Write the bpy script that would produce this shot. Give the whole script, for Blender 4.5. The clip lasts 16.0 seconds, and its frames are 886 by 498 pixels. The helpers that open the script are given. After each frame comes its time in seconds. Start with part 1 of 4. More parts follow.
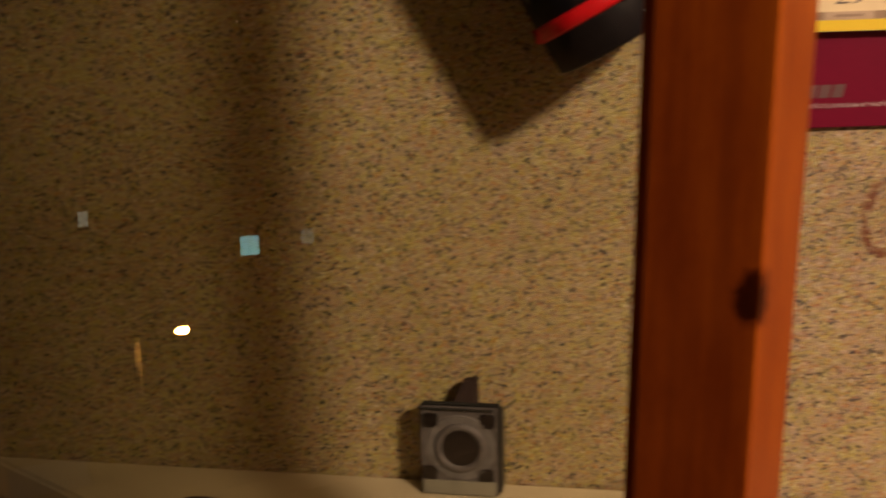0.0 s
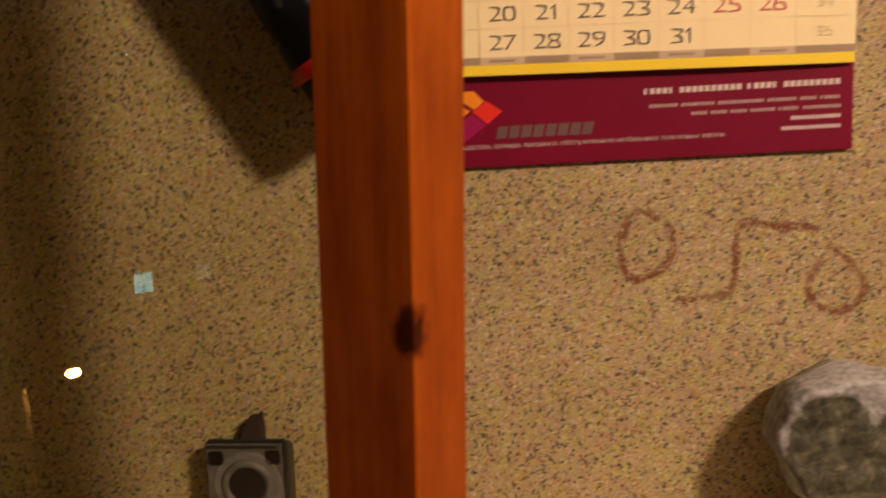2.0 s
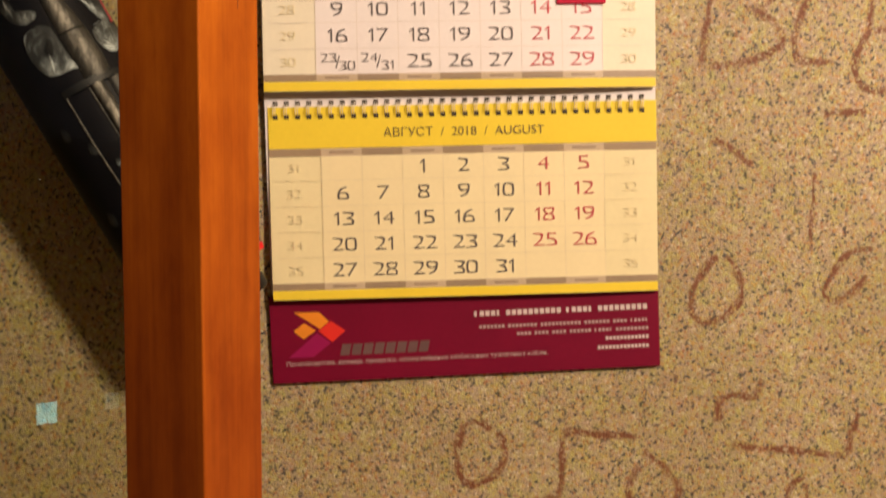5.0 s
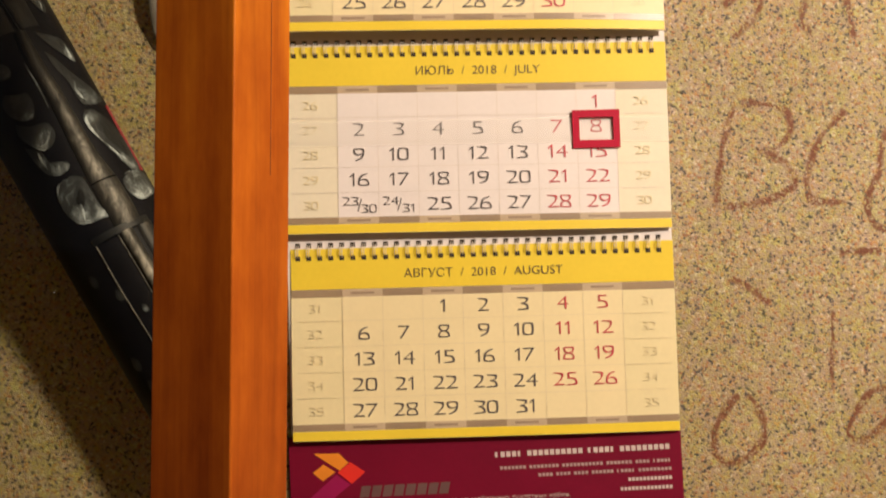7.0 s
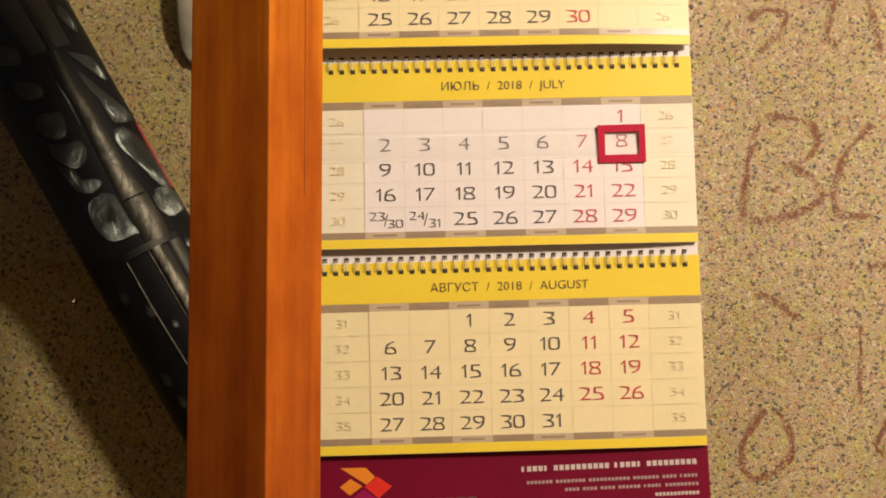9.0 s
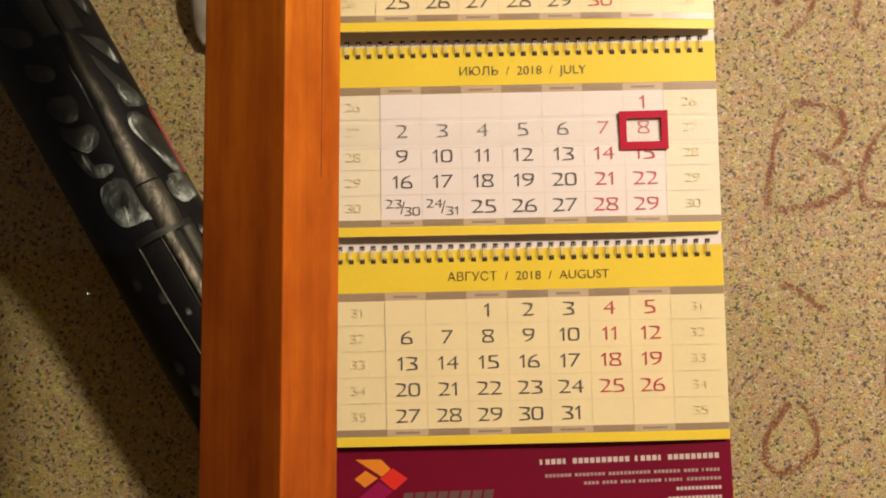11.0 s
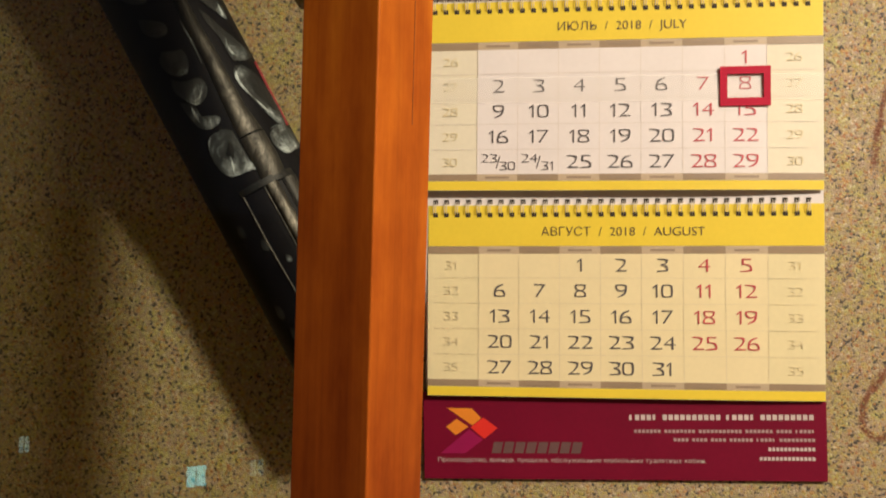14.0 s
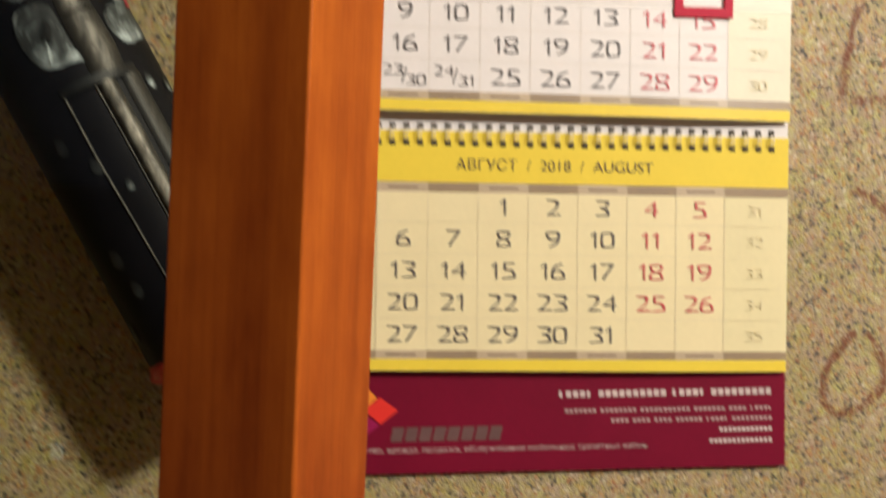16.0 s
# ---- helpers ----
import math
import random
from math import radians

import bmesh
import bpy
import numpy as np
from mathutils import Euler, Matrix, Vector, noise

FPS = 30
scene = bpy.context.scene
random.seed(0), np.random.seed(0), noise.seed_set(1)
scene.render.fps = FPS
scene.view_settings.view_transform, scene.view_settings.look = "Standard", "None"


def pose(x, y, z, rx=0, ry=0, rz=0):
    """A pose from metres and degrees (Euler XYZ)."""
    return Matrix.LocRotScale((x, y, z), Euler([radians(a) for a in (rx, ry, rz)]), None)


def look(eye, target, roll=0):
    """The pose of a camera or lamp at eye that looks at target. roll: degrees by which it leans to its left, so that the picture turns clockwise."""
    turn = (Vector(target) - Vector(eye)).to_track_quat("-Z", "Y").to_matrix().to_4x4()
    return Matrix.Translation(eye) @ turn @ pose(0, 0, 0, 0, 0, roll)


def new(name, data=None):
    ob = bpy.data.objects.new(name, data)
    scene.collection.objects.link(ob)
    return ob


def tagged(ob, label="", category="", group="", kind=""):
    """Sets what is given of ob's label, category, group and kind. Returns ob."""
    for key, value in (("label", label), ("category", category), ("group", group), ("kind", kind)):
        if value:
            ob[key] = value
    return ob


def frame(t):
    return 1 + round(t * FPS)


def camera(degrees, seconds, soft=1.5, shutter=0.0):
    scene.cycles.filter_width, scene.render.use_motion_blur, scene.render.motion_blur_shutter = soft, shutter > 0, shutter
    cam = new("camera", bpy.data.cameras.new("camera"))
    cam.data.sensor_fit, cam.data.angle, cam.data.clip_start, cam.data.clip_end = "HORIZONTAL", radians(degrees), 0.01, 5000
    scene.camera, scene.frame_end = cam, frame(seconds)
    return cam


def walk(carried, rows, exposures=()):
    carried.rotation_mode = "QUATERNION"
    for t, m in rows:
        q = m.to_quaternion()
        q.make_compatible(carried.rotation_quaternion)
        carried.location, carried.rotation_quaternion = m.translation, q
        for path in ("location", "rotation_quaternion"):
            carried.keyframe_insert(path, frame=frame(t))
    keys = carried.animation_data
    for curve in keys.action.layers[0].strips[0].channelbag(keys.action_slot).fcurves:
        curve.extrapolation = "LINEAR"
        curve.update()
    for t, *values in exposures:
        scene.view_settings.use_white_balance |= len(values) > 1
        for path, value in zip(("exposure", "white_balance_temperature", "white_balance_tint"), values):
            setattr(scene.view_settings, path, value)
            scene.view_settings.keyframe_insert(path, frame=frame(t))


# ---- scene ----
cam = camera(49.4, 16.0, soft=1.8, shutter=0.9)
PATH = [
    (0, (0.043, 0.053, 1.377), (-0.266, 1.974, 0.916), -0.4),
    (0.5, (0.071, 0.055, 1.377), (-0.152, 1.992, 0.933), -0.1),
    (1, (0.092, 0.057, 1.377), (-0.073, 2.001, 0.941), -0.2),
    (1.5, (0.112, 0.053, 1.379), (-0.01, 2.005, 0.959), -0.0),
    (2, (0.135, 0.047, 1.384), (0.028, 2.003, 0.982), -0.7),
    (2.5, (0.162, 0.029, 1.394), (0.112, 1.997, 1.04), -0.1),
    (3, (0.18, 0.015, 1.405), (0.19, 1.992, 1.103), 0.7),
    (3.5, (0.189, 0.001, 1.417), (0.223, 1.985, 1.167), 0.7),
    (4, (0.19, -0.006, 1.433), (0.224, 1.98, 1.198), 0.3),
    (4.5, (0.192, -0.005, 1.446), (0.233, 1.985, 1.252), -0.0),
    (5, (0.193, -0.001, 1.458), (0.253, 1.993, 1.314), 0.2),
    (7.5, (0.185, -0.009, 1.486), (0.211, 1.989, 1.588), 0.2),
    (8, (0.185, -0.011, 1.491), (0.201, 1.987, 1.585), 0.4),
    (8.5, (0.182, -0.011, 1.488), (0.19, 1.986, 1.59), 0.1),
    (11, (0.175, 0.005, 1.481), (0.151, 2.003, 1.573), 0.2),
    (11.5, (0.177, 0.004, 1.476), (0.108, 2.001, 1.551), 0.1),
    (12, (0.166, -0.002, 1.48), (0.037, 1.991, 1.575), 0.3),
    (12.5, (0.154, -0.005, 1.483), (-0.004, 1.987, 1.569), 0.5),
    (13, (0.144, -0.003, 1.484), (0.0, 1.99, 1.558), 0.5),
    (13.5, (0.16, -0.006, 1.48), (-0.043, 1.983, 1.515), 0.7),
    (14, (0.184, -0.005, 1.473), (-0.056, 1.98, 1.487), 1.5),
    (14.5, (0.172, 0.018, 1.471), (-0.05, 2.006, 1.461), 1.4),
    (15, (0.135, 0.069, 1.471), (-0.025, 2.062, 1.485), 1.5),
    (15.5, (0.128, 0.122, 1.469), (0.141, 2.122, 1.484), 1.7),
    (16, (0.123, 0.148, 1.448), (0.262, 2.143, 1.426), 2.3),
]

EXPOSURES = [(0.0, 0.02, 7050, 31), (1.0, 0.02, 7050, 30), (2.5, 0.08, 7080, 26), (3.5, 0.21, 6700, 18), (5.0, 0.24, 6350, 16), (7.3, 0.17, 6000, 12), (11.0, 0.17, 5950, 11), (13.0, 0.18, 5780, 9), (14.5, 0.20, 5600, 6), (16.0, 0.28, 5180, 4)]
walk(cam, [(t, look(eye, target, roll)) for t, eye, target, roll in PATH], EXPOSURES)

# ---- world and lights ----
WALL_Y = 0.74
world = bpy.data.worlds.new("night")
scene.world = world
world.use_nodes = True
world.node_tree.nodes["Background"].inputs[0].default_value = (0.66, 0.63, 0.68, 1)
world.node_tree.nodes["Background"].inputs[1].default_value = 0.020


def lamp_light(name, place, watts, colour, radius):
    data = bpy.data.lights.new(name, "POINT")
    data.energy, data.color, data.shadow_soft_size = watts, colour, radius
    ob = new(name, data)
    ob.location = place
    return ob


lamp_light("bulb", (1.145, -0.63, 2.33), 132.0, (1.0, 0.79, 0.585), 0.092)


# ---- materials ----
def material(name):
    m = bpy.data.materials.new(name)
    m.use_nodes = True
    nodes = m.node_tree.nodes
    return m, nodes, m.node_tree.links, nodes["Principled BSDF"]


def ramp(nodes, stops, hard=False):
    r = nodes.new("ShaderNodeValToRGB")
    r.color_ramp.interpolation = "CONSTANT" if hard else "LINEAR"
    e = r.color_ramp.elements
    while len(e) < len(stops):
        e.new(0.5)
    for el, (p, c) in zip(e, stops):
        el.position, el.color = p, (*c, 1)
    return r


def coords(nodes, links, scale=(1, 1, 1)):
    c = nodes.new("ShaderNodeTexCoord")
    mp = nodes.new("ShaderNodeMapping")
    mp.inputs["Scale"].default_value = scale
    links.new(c.outputs["Object"], mp.inputs[0])
    return mp.outputs[0]


def noise_tex(nodes, links, vec, scale, detail=3, rough=0.5):
    n = nodes.new("ShaderNodeTexNoise")
    n.inputs["Scale"].default_value = scale
    n.inputs["Detail"].default_value = detail
    n.inputs["Roughness"].default_value = rough
    links.new(vec, n.inputs["Vector"])
    return n


def mixed(nodes, links, kind, fac, a, b):
    x = nodes.new("ShaderNodeMix")
    x.data_type, x.blend_type = "RGBA", kind
    for value, socket in ((fac, x.inputs[0]), (a, x.inputs[6]), (b, x.inputs[7])):
        if isinstance(value, bpy.types.NodeSocket):
            links.new(value, socket)
        elif isinstance(value, tuple):
            socket.default_value = (*value, 1)
        else:
            socket.default_value = value
    return x.outputs[2]


def bump(nodes, links, height, bsdf, strength, distance):
    b = nodes.new("ShaderNodeBump")
    b.inputs["Strength"].default_value, b.inputs["Distance"].default_value = strength, distance
    links.new(height, b.inputs["Height"])
    links.new(b.outputs[0], bsdf.inputs["Normal"])


def plaster_colour(nodes, links):
    """Small coloured stone grains set in resin."""
    vec = coords(nodes, links)
    warp = noise_tex(nodes, links, vec, 420, 3, 0.6)
    add = nodes.new("ShaderNodeVectorMath")
    add.operation = "MULTIPLY_ADD"
    add.inputs[1].default_value = (0.0036, 0.0036, 0.0036)
    links.new(warp.outputs["Color"], add.inputs[0])
    links.new(vec, add.inputs[2])
    cells = nodes.new("ShaderNodeTexVoronoi")
    cells.inputs["Scale"].default_value = 580
    links.new(add.outputs[0], cells.inputs["Vector"])
    pick = nodes.new("ShaderNodeSeparateColor")
    links.new(cells.outputs["Color"], pick.inputs[0])
    grains = ramp(nodes, [(0.0, (0.075, 0.068, 0.075)), (0.045, (0.15, 0.118, 0.12)), (0.085, (0.36, 0.165, 0.085)),
                          (0.135, (0.39, 0.30, 0.215)), (0.34, (0.475, 0.365, 0.165)), (0.50, (0.43, 0.325, 0.225)),
                          (0.64, (0.405, 0.315, 0.27)), (0.77, (0.505, 0.425, 0.255)), (0.88, (0.49, 0.285, 0.12)), (0.945, (0.58, 0.49, 0.42))], hard=True)
    links.new(pick.outputs[0], grains.inputs[0])
    blots = noise_tex(nodes, links, add.outputs[0], 285, 2.5, 0.6)
    blots.inputs["Distortion"].default_value = 0.35
    speck = ramp(nodes, [(0.60, (0, 0, 0)), (0.65, (0.92, 0.92, 0.92))])
    links.new(blots.outputs[0], speck.inputs[0])
    dark = ramp(nodes, [(0.0, (0.034, 0.034, 0.040)), (0.42, (0.060, 0.050, 0.036)), (0.55, (0.036, 0.036, 0.044)), (0.66, (0.115, 0.075, 0.060))], hard=True)
    links.new(noise_tex(nodes, links, vec, 120, 1).outputs[0], dark.inputs[0])
    stones = mixed(nodes, links, "MIX", speck.outputs[0], grains.outputs[0], dark.outputs[0])
    patch = noise_tex(nodes, links, vec, 9, 3)
    tone = ramp(nodes, [(0.35, (0.83, 0.86, 0.67)), (0.65, (0.975, 1.03, 0.87))])
    links.new(patch.outputs[0], tone.inputs[0])
    spread = noise_tex(nodes, links, vec, 95, 3, 0.65)
    hue = ramp(nodes, [(0.34, (1.05, 0.95, 0.96)), (0.50, (0.98, 0.985, 0.94)), (0.64, (0.97, 1.04, 0.70))])
    links.new(spread.outputs[0], hue.inputs[0])
    colour = mixed(nodes, links, "MULTIPLY", 1.0, stones, tone.outputs[0])
    return mixed(nodes, links, "MULTIPLY", 1.0, colour, hue.outputs[0]), cells, vec


def plaster():
    m, nodes, links, bsdf = material("granulate_plaster")
    colour, cells, vec = plaster_colour(nodes, links)
    links.new(colour, bsdf.inputs["Base Color"])
    bsdf.inputs["Roughness"].default_value = 0.55
    bump(nodes, links, cells.outputs["Distance"], bsdf, 0.5, -0.0012)
    return m


def crayon(name, ink):
    m, nodes, links, bsdf = material(name)
    colour, cells, vec = plaster_colour(nodes, links)
    gaps = noise_tex(nodes, links, vec, 210, 3, 0.7)
    hue = nodes.new("ShaderNodeSeparateColor")
    links.new(cells.outputs["Color"], hue.inputs[0])
    both = nodes.new("ShaderNodeMath")
    both.operation = "MULTIPLY_ADD"
    both.inputs[1].default_value = 0.36
    links.new(hue.outputs[1], both.inputs[0])
    links.new(gaps.outputs[0], both.inputs[2])
    mask = ramp(nodes, [(0.50, (0.15, 0.15, 0.15)), (0.66, (1.0, 1.0, 1.0))])
    links.new(both.outputs[0], mask.inputs[0])
    thin = nodes.new("ShaderNodeAttribute")
    thin.attribute_name = "ink"
    cover = nodes.new("ShaderNodeMath")
    cover.operation = "MULTIPLY"
    links.new(mask.outputs[0], cover.inputs[0])
    links.new(thin.outputs["Fac"], cover.inputs[1])
    out = mixed(nodes, links, "MIX", cover.outputs[0], colour, ink)
    links.new(out, bsdf.inputs["Base Color"])
    bsdf.inputs["Roughness"].default_value = 0.55
    bump(nodes, links, cells.outputs["Distance"], bsdf, 0.5, -0.0012)
    return m


def stained_pine():
    m, nodes, links, bsdf = material("stained_pine")
    vec = coords(nodes, links, (1, 1, 0.035))
    grain = noise_tex(nodes, links, vec, 85, 4, 0.6)
    grain.inputs["Distortion"].default_value = 0.4
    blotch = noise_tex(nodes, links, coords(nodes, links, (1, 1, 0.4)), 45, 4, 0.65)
    fine = noise_tex(nodes, links, coords(nodes, links, (1, 1, 0.02)), 520, 2, 0.5)
    tone = ramp(nodes, [(0.30, (0.262, 0.058, 0.006)), (0.5, (0.340, 0.080, 0.0065)), (0.70, (0.395, 0.101, 0.007))])
    links.new(grain.outputs[0], tone.inputs[0])
    lines = ramp(nodes, [(0.30, (0.90, 0.87, 0.86)), (0.52, (1, 1, 1))])
    links.new(fine.outputs[0], lines.inputs[0])
    colour = mixed(nodes, links, "MULTIPLY", 0.8, tone.outputs[0], lines.outputs[0])
    uneven = ramp(nodes, [(0.32, (0.80, 0.72, 0.68)), (0.66, (1.10, 1.16, 1.1))])
    links.new(blotch.outputs[0], uneven.inputs[0])
    colour = mixed(nodes, links, "MULTIPLY", 1.0, colour, uneven.outputs[0])
    # Lamplight painted into the wood by height: darkest near the middle, brightest above.
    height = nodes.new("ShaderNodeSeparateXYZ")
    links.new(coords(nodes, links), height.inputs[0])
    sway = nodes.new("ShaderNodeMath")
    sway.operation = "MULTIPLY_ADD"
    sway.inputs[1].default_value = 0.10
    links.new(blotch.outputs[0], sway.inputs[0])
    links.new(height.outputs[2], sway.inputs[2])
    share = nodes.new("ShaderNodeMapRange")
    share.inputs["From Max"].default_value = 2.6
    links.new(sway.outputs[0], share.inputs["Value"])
    height_light = ramp(nodes, [(0.20, (1.05, 1.12, 1.0)), (0.40, (0.80, 0.71, 0.85)), (0.54, (0.83, 0.75, 0.85)), (0.615, (1.22, 1.30, 1.0)), (0.66, (1.33, 1.68, 1.0)), (0.80, (1.0, 1.0, 1.0)), (0.95, (1.15, 1.25, 1.0))])
    links.new(share.outputs[0], height_light.inputs[0])
    colour = mixed(nodes, links, "MULTIPLY", 1.0, colour, height_light.outputs[0])
    c = nodes.new("ShaderNodeTexCoord")
    away = nodes.new("ShaderNodeMapping")
    away.inputs["Location"].default_value = (-KNOT[0] / 0.010, -KNOT[1] / 0.010, -KNOT[2] / 0.014)
    away.inputs["Scale"].default_value = (1 / 0.010, 1 / 0.010, 1 / 0.014)
    links.new(c.outputs["Object"], away.inputs[0])
    far = nodes.new("ShaderNodeVectorMath")
    far.operation = "LENGTH"
    wob = noise_tex(nodes, links, away.outputs[0], 1.6, 2)
    addv = nodes.new("ShaderNodeVectorMath")
    addv.operation = "MULTIPLY_ADD"
    addv.inputs[1].default_value = (1.2, 1.2, 1.2)
    links.new(wob.outputs["Color"], addv.inputs[0])
    links.new(away.outputs[0], addv.inputs[2])
    sub = nodes.new("ShaderNodeVectorMath")
    sub.operation = "SUBTRACT"
    sub.inputs[1].default_value = (0.6, 0.6, 0.6)
    links.new(addv.outputs[0], sub.inputs[0])
    links.new(sub.outputs[0], far.inputs[0])
    knot = ramp(nodes, [(0.0, (0.22, 0.17, 0.17)), (0.25, (0.12, 0.09, 0.09)), (0.5, (0.18, 0.13, 0.13)), (0.66, (0.5, 0.42, 0.4)), (1.0, (1, 1, 1))])
    links.new(far.outputs["Value"], knot.inputs[0])
    links.new(mixed(nodes, links, "MULTIPLY", 1.0, colour, knot.outputs[0]), bsdf.inputs["Base Color"])
    bsdf.inputs["Roughness"].default_value = 0.42
    bsdf.inputs["Specular IOR Level"].default_value = 0.10
    bump(nodes, links, fine.outputs[0], bsdf, 0.05, 0.0004)
    return m


def painted(name, colour, rough=0.5, wear=0.12, scale=40, metallic=0.0, relief=0.0, gloss=0.5):
    """A plain paint, print or plastic with slight unevenness at two scales."""
    m, nodes, links, bsdf = material(name)
    vec = coords(nodes, links)
    big = noise_tex(nodes, links, vec, scale, 4)
    small = noise_tex(nodes, links, vec, scale * 14, 2)
    r1 = ramp(nodes, [(0.3, (1 - wear, 1 - wear, 1 - wear)), (0.7, (1, 1, 1))])
    r2 = ramp(nodes, [(0.3, (1 - wear * 0.5,) * 3), (0.7, (1, 1, 1))])
    links.new(big.outputs[0], r1.inputs[0])
    links.new(small.outputs[0], r2.inputs[0])
    c = mixed(nodes, links, "MULTIPLY", 1.0, colour, r1.outputs[0])
    links.new(mixed(nodes, links, "MULTIPLY", 1.0, c, r2.outputs[0]), bsdf.inputs["Base Color"])
    bsdf.inputs["Roughness"].default_value = rough
    bsdf.inputs["Metallic"].default_value = metallic
    bsdf.inputs["Specular IOR Level"].default_value = gloss
    if relief:
        bump(nodes, links, small.outputs[0], bsdf, 0.4, relief)
    return m


def glow(name, colour, strength):
    m, nodes, links, bsdf = material(name)
    bsdf.inputs["Base Color"].default_value = (*colour, 1)
    bsdf.inputs["Emission Color"].default_value = (*colour, 1)
    bsdf.inputs["Emission Strength"].default_value = strength
    return m


def glass():
    """Clear pane: lets light through with a green-grey tint and mirrors more at a slant."""
    m, nodes, links, bsdf = material("window_glass")
    facing = nodes.new("ShaderNodeLayerWeight")
    facing.inputs["Blend"].default_value = 0.5
    power = nodes.new("ShaderNodeMath")
    power.operation = "POWER"
    power.inputs[1].default_value = 3.4
    links.new(facing.outputs["Facing"], power.inputs[0])
    share = nodes.new("ShaderNodeMath")
    share.operation = "MULTIPLY_ADD"
    share.inputs[1].default_value, share.inputs[2].default_value = 0.96, 0.04
    links.new(power.outputs[0], share.inputs[0])
    clear, mirror, both = nodes.new("ShaderNodeBsdfTransparent"), nodes.new("ShaderNodeBsdfGlossy"), nodes.new("ShaderNodeMixShader")
    clear.inputs["Color"].default_value = (0.93, 0.94, 0.865, 1)
    mirror.inputs["Roughness"].default_value = 0.0
    links.new(share.outputs[0], both.inputs[0])
    links.new(clear.outputs[0], both.inputs[1])
    links.new(mirror.outputs[0], both.inputs[2])
    links.new(both.outputs[0], nodes["Material Output"].inputs["Surface"])
    return m


def rock():
    m, nodes, links, bsdf = material("mottled_rock")
    vec = coords(nodes, links)
    n = noise_tex(nodes, links, vec, 110, 5, 0.65)
    n.inputs["Distortion"].default_value = 0.5
    v = noise_tex(nodes, links, vec, 210, 3)
    face = ramp(nodes, [(0.34, (0.018, 0.019, 0.010)), (0.48, (0.050, 0.052, 0.030)), (0.60, (0.100, 0.102, 0.062)), (0.70, (0.18, 0.18, 0.125))])
    links.new(n.outputs[0], face.inputs[0])
    pale = ramp(nodes, [(0.3, (0.20, 0.21, 0.205)), (0.6, (0.40, 0.42, 0.42))])
    links.new(v.outputs[0], pale.inputs[0])
    tag = nodes.new("ShaderNodeAttribute")
    tag.attribute_name = "rim"
    add = nodes.new("ShaderNodeMath")
    add.operation = "MULTIPLY_ADD"
    add.inputs[1].default_value = 0.6
    links.new(n.outputs[0], add.inputs[0])
    links.new(tag.outputs["Fac"], add.inputs[2])
    cut = ramp(nodes, [(0.64, (0, 0, 0)), (1.0, (1, 1, 1))])
    links.new(add.outputs[0], cut.inputs[0])
    links.new(mixed(nodes, links, "MIX", cut.outputs[0], face.outputs[0], pale.outputs[0]), bsdf.inputs["Base Color"])
    bsdf.inputs["Roughness"].default_value = 0.7
    bump(nodes, links, v.outputs[0], bsdf, 0.5, 0.002)
    return m


KNOT = (0.1018, 0.4075, 1.277)
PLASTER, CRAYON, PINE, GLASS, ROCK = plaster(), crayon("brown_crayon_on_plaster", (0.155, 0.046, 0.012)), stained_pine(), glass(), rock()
SEAM = painted("dark_wood_seam", (0.29, 0.072, 0.009), 0.6, 0.5, 60)
SMUDGE = crayon("dark_smudge_on_plaster", (0.045, 0.047, 0.036))
CREAM = painted("cream_sill_paint", (0.62, 0.55, 0.36), 0.45, 0.2, 14)
ROOM = painted("brown_room_paint", (0.14, 0.10, 0.07), 0.8, 0.1, 4)
CEILING = painted("cream_ceiling_paint", (0.32, 0.26, 0.19), 0.8, 0.1, 4)
BOARDS = painted("brown_floor_paint", (0.14, 0.075, 0.04), 0.5, 0.25, 6)
PAPER_WHITE = painted("white_coated_paper", (0.80, 0.765, 0.735), 0.45, 0.05, 20, gloss=0.25)
PAPER_CREAM = painted("cream_coated_paper", (0.82, 0.73, 0.43), 0.45, 0.05, 20, gloss=0.25)
PAPER_SIDE = painted("pale_yellow_print", (0.80, 0.725, 0.42), 0.45, 0.06, 20, gloss=0.25)
PAPER_PALE = painted("pale_cream_print", (0.80, 0.76, 0.58), 0.45, 0.06, 20, gloss=0.25)
LINE_PALE = painted("faint_line_ink", (0.75, 0.70, 0.62), 0.45, 0.1, 50)
YELLOW = painted("yellow_print", (0.82, 0.64, 0.045), 0.42, 0.06, 20, gloss=0.25)
TAUPE = painted("taupe_print", (0.35, 0.265, 0.165), 0.36, 0.15, 20)
TAUPE_PALE = painted("pale_taupe_print", (0.56, 0.455, 0.305), 0.36, 0.15, 20)
GREY_INK = painted("grey_ink", (0.106, 0.096, 0.096), 0.45, 0.1, 50)
TITLE_INK = painted("brown_grey_ink", (0.115, 0.085, 0.045), 0.45, 0.1, 50)
PALE_INK = painted("pale_grey_ink", (0.76, 0.685, 0.42), 0.45, 0.1, 50)
RED_INK = painted("red_ink", (0.53, 0.058, 0.074), 0.45, 0.1, 50)
LINE_INK = painted("pale_line_ink", (0.75, 0.675, 0.45), 0.45, 0.1, 50)
BAND_INK = painted("dull_band_ink", (0.33, 0.25, 0.165), 0.45, 0.1, 50)
MAROON = painted("maroon_print", (0.175, 0.004, 0.026), 0.40, 0.12, 25, gloss=0.25)
WHITE_PRINT = painted("white_print", (0.66, 0.57, 0.54), 0.4, 0.15, 90)
DIM_PRINT = painted("dim_white_print", (0.50, 0.36, 0.35), 0.4, 0.3, 300)
GREY_PRINT = painted("grey_print", (0.15, 0.085, 0.08), 0.4, 0.15, 90)
ORANGE = painted("orange_print", (0.80, 0.27, 0.02), 0.35, 0.08, 60)
